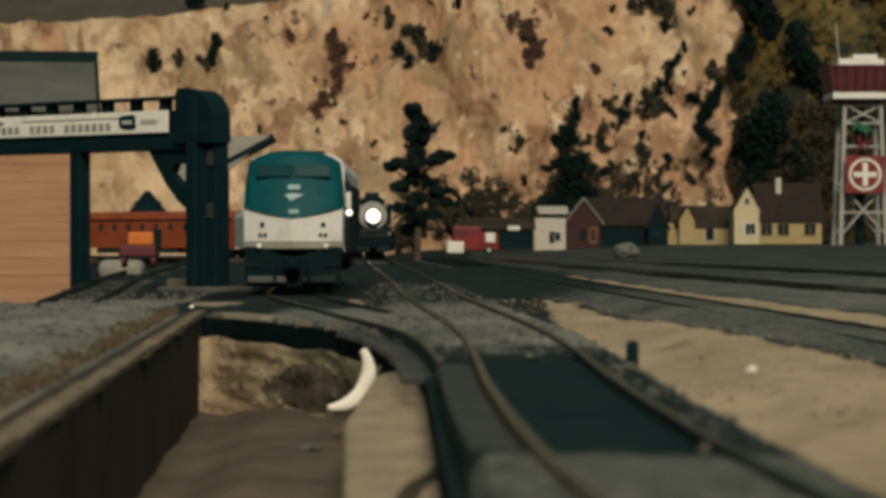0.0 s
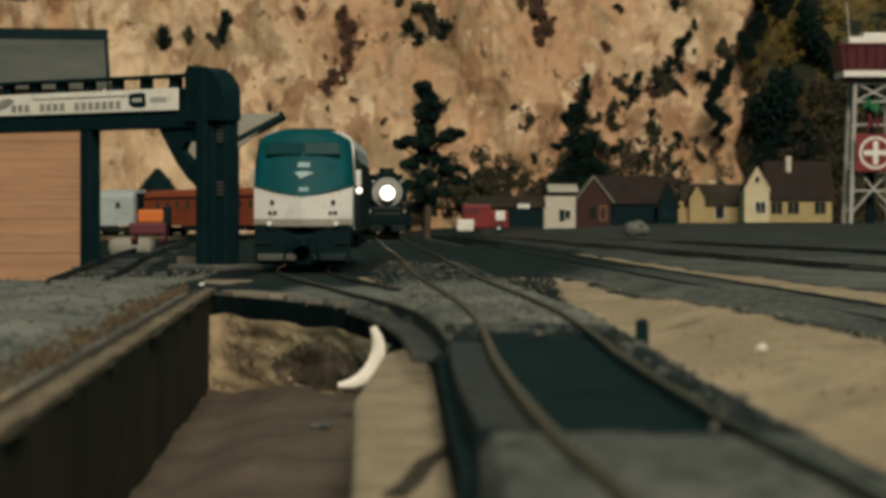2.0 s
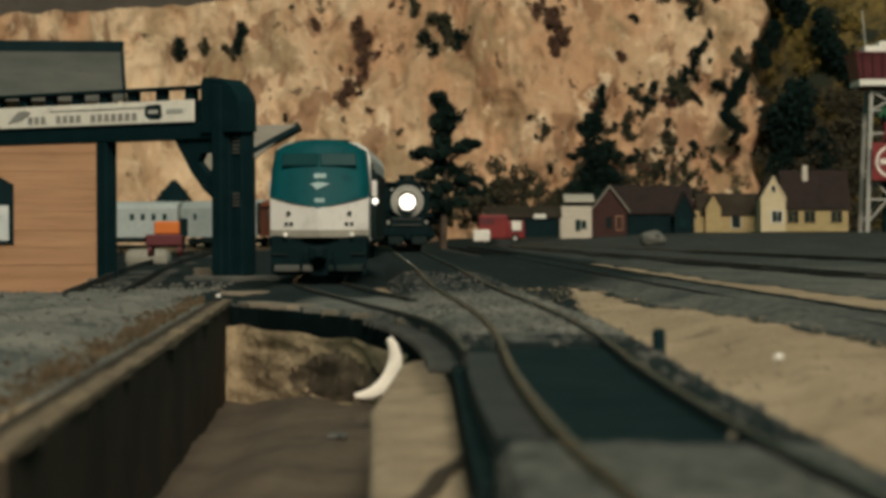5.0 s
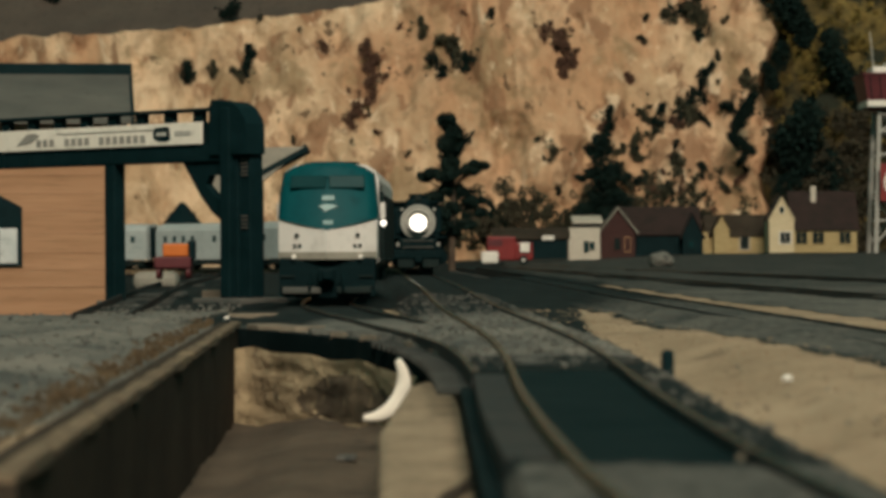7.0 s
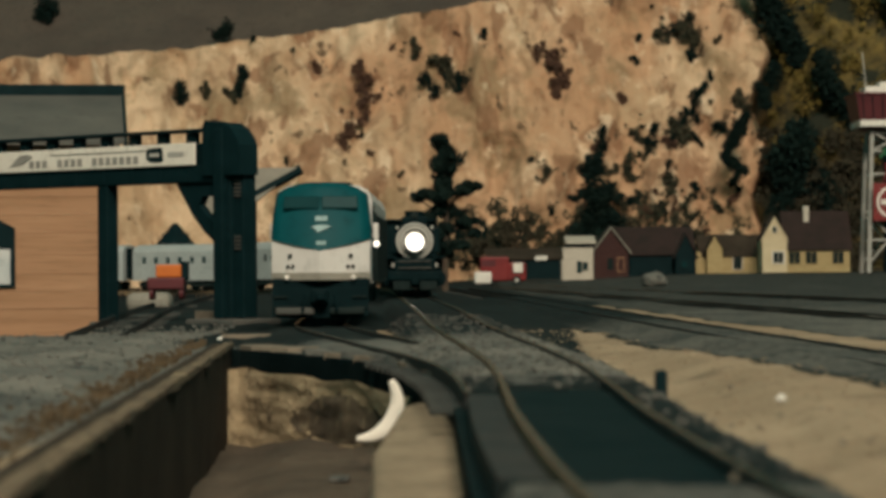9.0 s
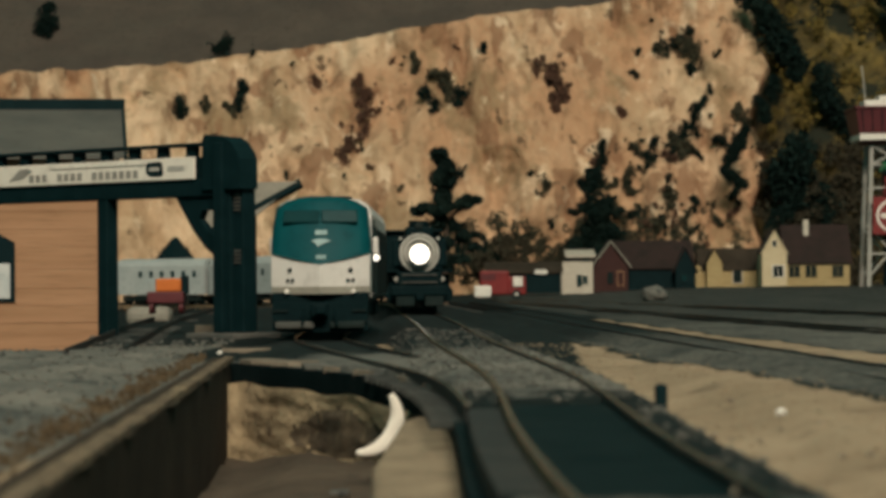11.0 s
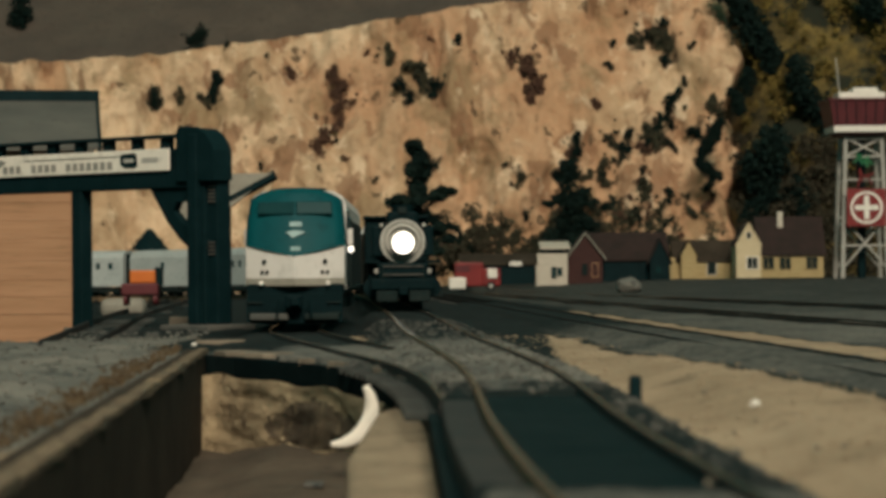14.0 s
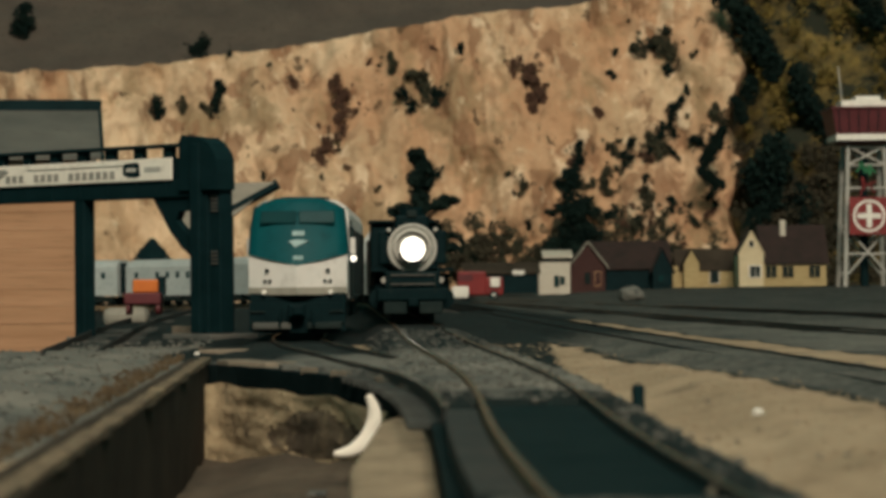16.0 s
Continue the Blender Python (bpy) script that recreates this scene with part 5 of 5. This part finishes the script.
def red_truck():
    t = thing("red_truck", "bright red toy truck with a white door", "truck", at=pose(0.0300, 2.62, -0.0035))
    bm = B()
    box(bm, (-0.020, 0, 0.004), (0.010, 0.028, 0.0290), 0.0015)
    part("truck_body", bm, "red", t)
    bm = B()
    box(bm, (0.008, 0.002, 0.004), (0.028, 0.026, 0.0230), 0.0020)
    cabx = part("cab", bm, "red", t)
    bm = B()
    box(bm, (0.0145, -0.0006, 0.0125), (0.0245, 0.003, 0.0225), 0.0006)
    part("door_panel", bm, "white", cabx, "white door panel")
    bm = B()
    box(bm, (-0.026, -0.002, 0.001), (-0.008, 0.016, 0.0135), 0.002)
    part("tool_box", bm, "white", t, "pale box at the tail")
    bm = B()
    box(bm, (-0.019, -0.0005, 0.019), (-0.004, 0.0005, 0.026))
    part("side_window", bm, "maroon", t)
    for a in (-0.012, 0.018):
        bm = B()
        cyl(bm, (a, -0.001, 0.0045), (a, 0.004, 0.0045), 0.0045, seg=16)
        wh = part("wheel", bm, "black", t)
        bm = B()
        cyl(bm, (a, -0.0014, 0.0045), (a, 0, 0.0045), 0.0022, seg=12)
        part("hub", bm, "lattice", wh)


red_truck()

dark = thing("dark_store", "low dark store behind the red truck", "shed", "houses of the model town", at=pose(0.040, 2.95, 0.0))
gable_body(dark, -0.020, 0.066, 0.0, 0.050, 0.024, 0.035, "girder", "darkwall", "x", 0.003)
bm = B()
box(bm, (0.036, -0.004, 0.022), (0.050, 0.0, 0.027))
part("awning", bm, "white", dark, "small white awning")

hut = thing("dark_hut", "small dark hut with a pointed roof behind the train", "shed", "houses of the model town", at=pose(-0.3600, 3.05, -0.010))
gable_body(hut, -0.013, 0.013, 0.0, 0.026, 0.058, 0.066, "girder", "girder", "x", 0.003)
bm = B()
cyl(bm, (0, 0.013, 0.054), (0, 0.013, 0.080), 0.024, 0.003, 8)
part("hip_roof", bm, "girder", hut)


def speeder():
    """A small orange rail vehicle on the spur."""
    t = thing("track_vehicle", "small orange rail vehicle with a dark red frame", "rail vehicle", at=pose(-0.1700, 1.40, 0.0, 0, 0, 3))
    bm = B()
    box(bm, (-0.0105, 0, 0.0060), (0.0100, 0.026, 0.0125), 0.0008)
    part("chassis", bm, "maroon", t, "dark red frame")
    bm = B()
    box(bm, (-0.0058, 0.001, 0.0125), (0.0085, 0.020, 0.0198), 0.0010)
    part("hood", bm, "orange", t, "orange engine hood")
    bm = B()
    box(bm, (0.0080, 0.003, 0.0110), (0.0120, 0.018, 0.0215), 0.0006)
    part("seat_back", bm, "girder", t)
    for s in (-1, 1):
        for yy in (0.005, 0.021):
            bm = B()
            cyl(bm, (s * 0.0072, yy, 0.0040), (s * 0.0095, yy, 0.0040), 0.0040, seg=16)
            part("wheel", bm, "maroon", t)


speeder()


def loose(name, label, cat, lo, hi, mname, bevel=0.0006, at=None):
    bm = B()
    box(bm, lo, hi, bevel)
    ob = part(name, bm, mname)
    ob.matrix_basis = at or Matrix.Identity(4)
    return tagged(ob, label, cat)


loose("grey_tank", "small pale grey tank beside the spur", "tank", (-0.0130, 0, 0), (0.0130, 0.02, 0.0110), "greyroof", 0.004, pose(-0.1880, 1.46, -0.0075))
loose("concrete_block", "pale concrete block beside the crane footing", "block", (-0.006, 0, 0), (0.006, 0.012, 0.0055), "concrete", 0.0006, pose(-0.1150, 1.10, -0.0062))
loose("plank", "pale weathered plank on the gravel", "plank", (-0.0095, 0, 0), (0.0095, 0.006, 0.0016), "concrete", 0.0003, pose(-0.0745, 0.845, -0.0055, 0, 0, 4))


# ---- foreground: the cutting, its wall, bridge edge and slabs ----
def wall_piece(name, off0, off1, z0, z1, mname, label, cat="wall", y0=0.25, y1=0.738, wobble=0.0):
    bm = B()
    rings = []
    n = 150
    for k in range(n + 1):
        y = y0 + (y1 - y0) * k / n
        x = wall_x(y)
        j = wobble * (0.7 * noise.noise((y * 60, off0 * 900, 3)) + 0.5 * noise.noise((y * 210, off0 * 900, 5))) if wobble else 0.0
        i = wobble * noise.noise((y * 45, off1 * 900, 9)) if wobble else 0.0
        rings.append([(x + off0 + i, y, z0), (x + off1 + j, y, z0), (x + off1 + j, y, z1 + j), (x + off0 + i, y, z1 + i)])
    loft(bm, rings)
    return tagged(part(name, bm, mname), label, cat, kind="structure")


wall_piece("retaining_wall", -0.0060, 0.0, -0.034, -0.0042, "darkwall", "dark board retaining wall of the cutting")
wall_piece("wall_lip", -0.0026, 0.0003, -0.0041, -0.0029, "soil_shade", "sandy plaster lip along the wall top", "trim", wobble=0.0016)
wall_piece("wall_ledge", -0.0064, -0.0024, -0.0041, -0.0036, "darkwall", "dark brown ledge behind the lip", "trim", wobble=0.0004)
bm = B()
rng = random.Random(31)
for k in range(620):
    y = rng.uniform(0.25, 0.76)
    clump(bm, (wall_x(y) - 0.0085 - abs(rng.gauss(0, 0.0042)), y, -0.0042 + rng.uniform(0, 0.0010)), rng.uniform(0.0004, 0.0012), 12, 0.0003, rng)
tagged(part("dry_grass", bm, "drygrass"), "dry brown grass tufts behind the retaining wall", "grass", kind="stuff")

# edge beam of the bed; its near-black colour paints the shadow gap there
bm = B()
edge = [Vector((deck_edge(y) - 0.0006, y, 0)) for y in np.arange(0.235, 0.728, 0.012)]
bar_along(bm, edge, 0.0034, -0.0105, -0.0046)
tagged(part("deck_edge", bm, "panel"), "edge beam of the track bed, darkened as its shadow gap", "beam", kind="structure")
bm = B()
# the bank under the track bed, with the shade of a hollow painted on it
foot = spline([(-0.084, 0.700, 0), (-0.074, 0.700, 0), (-0.064, 0.697, 0)] + [(deck_edge(y) - 0.0040, y - 0.010, 0) for y in np.arange(0.69, 0.54, -0.02)], 0.002)
bank_rows, nj = [], 30
for j in range(nj + 1):
    v = j / nj
    bank_rows.append([Vector((p.x + 0.0009 * noise.noise((p.x * 90, v * 6, 2)) + 0.0004 * noise.noise((p.x * 400, v * 22, 5)),
                              p.y - 0.006 * (1 - v) + 0.0012 * noise.noise((p.x * 90, v * 6, 7)) + 0.0007 * noise.noise((p.x * 380, v * 20, 9)),
                              -0.037 + 0.0275 * v + 0.0012 * noise.noise((p.x * 120, 1, 3)))) for p in foot])


# ragged oval of bank faces that get the hollow's shade as colour
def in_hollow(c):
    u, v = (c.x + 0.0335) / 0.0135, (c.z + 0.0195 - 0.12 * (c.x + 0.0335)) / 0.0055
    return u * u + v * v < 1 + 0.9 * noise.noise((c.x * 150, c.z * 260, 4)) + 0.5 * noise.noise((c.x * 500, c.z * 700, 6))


bank = None
for shaded, name, mname, label in ((False, "cutting_end", "ochre", ""), (True, "damp_hollow", "soil_shade", "brown patch that paints the shade of a hollow in the bank")):
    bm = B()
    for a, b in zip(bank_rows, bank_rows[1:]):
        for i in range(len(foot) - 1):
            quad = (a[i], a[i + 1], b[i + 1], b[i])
            if in_hollow((quad[0] + quad[2]) / 2) == shaded:
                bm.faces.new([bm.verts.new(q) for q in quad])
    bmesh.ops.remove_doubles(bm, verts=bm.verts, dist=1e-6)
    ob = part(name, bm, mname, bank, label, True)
    if bank is None:
        bank = tagged(ob, "rough sandy plaster end of the cutting", "bank", kind="structure")


# broken grey slabs and dusty timbers along the curve of the siding
rng = random.Random(52)
for k, y in enumerate((0.455, 0.485, 0.505, 0.535, 0.555, 0.585, 0.610, 0.630, 0.655, 0.675, 0.700, 0.715)):
    bm = B()
    lx, ly = rng.uniform(0.0045, 0.0085), rng.uniform(0.006, 0.013)
    outline = [(lx * math.cos(a) * rng.uniform(0.75, 1.1), ly * math.sin(a) * rng.uniform(0.75, 1.1)) for a in np.linspace(0, 2 * math.pi, 9, endpoint=False)]
    prism(bm, outline, -0.0012, 0.0006)
    bm.transform(Matrix(((1, 0, 0, 0), (0, 0, 1, 0), (0, 1, 0, 0), (0, 0, 0, 1))))
    bmesh.ops.recalc_face_normals(bm, faces=bm.faces)
    ob = part("broken_slab", bm, "concrete" if k % 3 else "gravel")
    ob.matrix_basis = pose(deck_edge(y) + 0.0055 + rng.uniform(-0.001, 0.004), y, -0.0040, 0, 0, 28 * rng.uniform(0.4, 1.3))
    tagged(ob, "broken grey slab on the edge of the track bed", "slab", "broken slabs by the siding")


def culvert():
    t = thing("culvert", "white culvert rim half buried in the sandy bank", "culvert", at=pose(-0.0236, 0.535, -0.0092))
    bm = B()
    rings = []
    for k in range(29):
        u = k / 28
        a = radians(32 - 128 * u)
        r = 0.0076 + 0.0007 * u
        w = 0.0015 * (0.30 + 0.85 * math.sin(math.pi * (0.06 + 0.90 * u)))
        c = Vector((math.cos(a) * r, -0.001 * u, math.sin(a) * r))
        out = Vector((math.cos(a), 0, math.sin(a)))
        rings.append([c + out * w * math.cos(b) + Vector((0, 0.0005 * math.sin(b), 0)) for b in np.linspace(0, 2 * math.pi, 12, endpoint=False)])
    loft(bm, rings)
    part("rim", bm, "paper", t, "white curved rim", True)


culvert()

bm = B()
prism(bm, [(-0.0104, 0.25), (0.0046, 0.25), (0.0041, 0.277), (0.0022, 0.335), (0.0000, 0.451), (-0.0030, 0.518), (-0.0060, 0.526), (-0.0120, 0.527), (-0.0140, 0.515), (-0.0148, 0.451), (-0.0155, 0.390), (-0.0111, 0.277)], -0.030, -0.0095)
bm.transform(Matrix(((1, 0, 0, 0), (0, 0, 1, 0), (0, 1, 0, 0), (0, 0, 0, 1))))
bmesh.ops.recalc_face_normals(bm, faces=bm.faces)
bmesh.ops.bevel(bm, geom=list(bm.edges), offset=0.0012, segments=2, profile=0.5, affect="EDGES")
tagged(part("concrete_slab", bm, "slabstone"), "stained beige concrete slab beside the track bed", "slab")
bm = B()
bar_along(bm, spline([(-0.0060, 0.255, -0.0095), (-0.0042, 0.272, -0.0095), (-0.0030, 0.290, -0.0095), (-0.0006, 0.304, -0.0095), (0.0006, 0.320, -0.0095)], 0.001), 0.0024, -0.0004, 0.0003)
tagged(part("slab_crack", bm, "darkwall"), "dark filled crack across the slab", "crack", kind="structure")
loose("drain_cover", "small dark teal drain cover on the slab floor", "cover", (-0.0020, -0.004, 0), (0.0020, 0.004, 0.0008), "greyslab", 0.0003, pose(-0.0271, 0.515, -0.0247))
loose("drain_cover", "small dark drain cover beside the slab", "cover", (-0.0022, -0.004, 0), (0.0022, 0.004, 0.0008), "darkwall", 0.0003, pose(-0.0218, 0.592, -0.0250))


def crossing_panel(label, off0, off1, y0, y1, mname="panel"):
    """A dark flat panel that follows the rails."""
    bm = B()
    line = [p for p in MAIN if y0 <= p.y <= y1]
    rings = []
    for a, b in zip(offset_line(line, off0), offset_line(line, off1)):
        rings.append([a + Vector((0, 0, -0.0085)), b + Vector((0, 0, -0.0085)), b + Vector((0, 0, -0.0014)), a + Vector((0, 0, -0.0014))])
    loft(bm, rings)
    return tagged(part("crossing_panel", bm, mname), label, "panel", kind="structure")


crossing_panel("smooth dark panel between the rails of the main track", -0.0080, 0.0081, 0.238, 0.424)
crossing_panel("narrow dusty dark panel outside the rusty rail", -0.0146, -0.0095, 0.243, 0.408, "rail")
loose("switch_machine", "grey switch machine box between the rails", "switch machine", (-0.0062, 0, 0), (0.0062, 0.085, 0.0040), "greyslab", 0.0008, pose(0.0128, 0.4245, -0.0050, 0, 0, 1.6))
loose("signal_stump", "short dark signal stump in the sand", "post", (-0.0011, 0, 0), (0.0011, 0.002, 0.0052), "girder", 0.0007, pose(0.0325, 0.430, -0.0040))


def stone(name, label, x, y, z, r, mname, seed, squash=0.7):
    bm = B()
    bmesh.ops.create_icosphere(bm, subdivisions=3, radius=r)
    for v in bm.verts:
        v.co *= 1 + 0.35 * noise.noise(v.co / r * 0.9 + Vector((seed, 0, 0))) + 0.12 * noise.noise(v.co / r * 2.7 + Vector((seed, 3, 0)))
        v.co.z *= squash
    ob = part(name, bm, mname, smooth=False)
    ob.matrix_basis = pose(x, y, z)
    return tagged(ob, label, "stone")


stone("boulder", "grey angular boulder before the red house", 0.1645, 2.25, 0.0030, 0.0110, "gravel", 3)
stone("pebble", "grey pebble at the corner of the crossing panel", 0.0262, 0.243, -0.0012, 0.0012, "concrete", 15)
stone("pebble", "pale pebble lying on the sand", 0.0462, 0.376, -0.0008, 0.0008, "white", 5)
rng = random.Random(9)
for k in range(14):
    stone("pebble", "small sandy pebble on the ground", rng.uniform(0.030, 0.060), rng.uniform(0.30, 0.45), -0.0022, rng.uniform(0.0003, 0.0007), "concrete", 20 + k)
for x, y in ((-0.0835, 0.71), (-0.0800, 0.80), (-0.0600, 0.85)):
    stone("pebble", "pale pebble on the grey gravel", x, y, -0.0040, 0.0009, "white", 60 + y)


# ---- what moves ----
def path_tables():
    s, out = 0.0, []
    start = min(range(len(MAIN)), key=lambda i: abs(MAIN[i].y))
    pts = MAIN[start:]
    for a, b in zip(pts, pts[1:]):
        out.append((s, a))
        s += (b - a).length
    out.append((s, pts[-1]))
    return out


TABLE = path_tables()


def on_path(s):
    if s <= 0:
        a, b = TABLE[0], TABLE[1]
    else:
        k = 0
        while k < len(TABLE) - 2 and TABLE[k + 1][0] < s:
            k += 1
        a, b = TABLE[k], TABLE[k + 1]
    u = (s - a[0]) / (b[0] - a[0])
    return a[1].lerp(b[1], u)


def motions():
    for ob, back, length in TRAIN:
        rows = []
        for k in range(33):
            t = k * 0.5
            s = 1.955 - 0.0533 * t + back
            a, b = on_path(s + length * 0.15), on_path(s + length * 0.85)
            d = (b - a).normalized()
            p = a - d * length * 0.15
            yaw = math.degrees(math.atan2(d.y, d.x)) - 90
            rows.append((t, pose(p.x, p.y, p.z, math.degrees(math.asin(d.z)), 0, yaw)))
        walk(ob, rows)


motions()
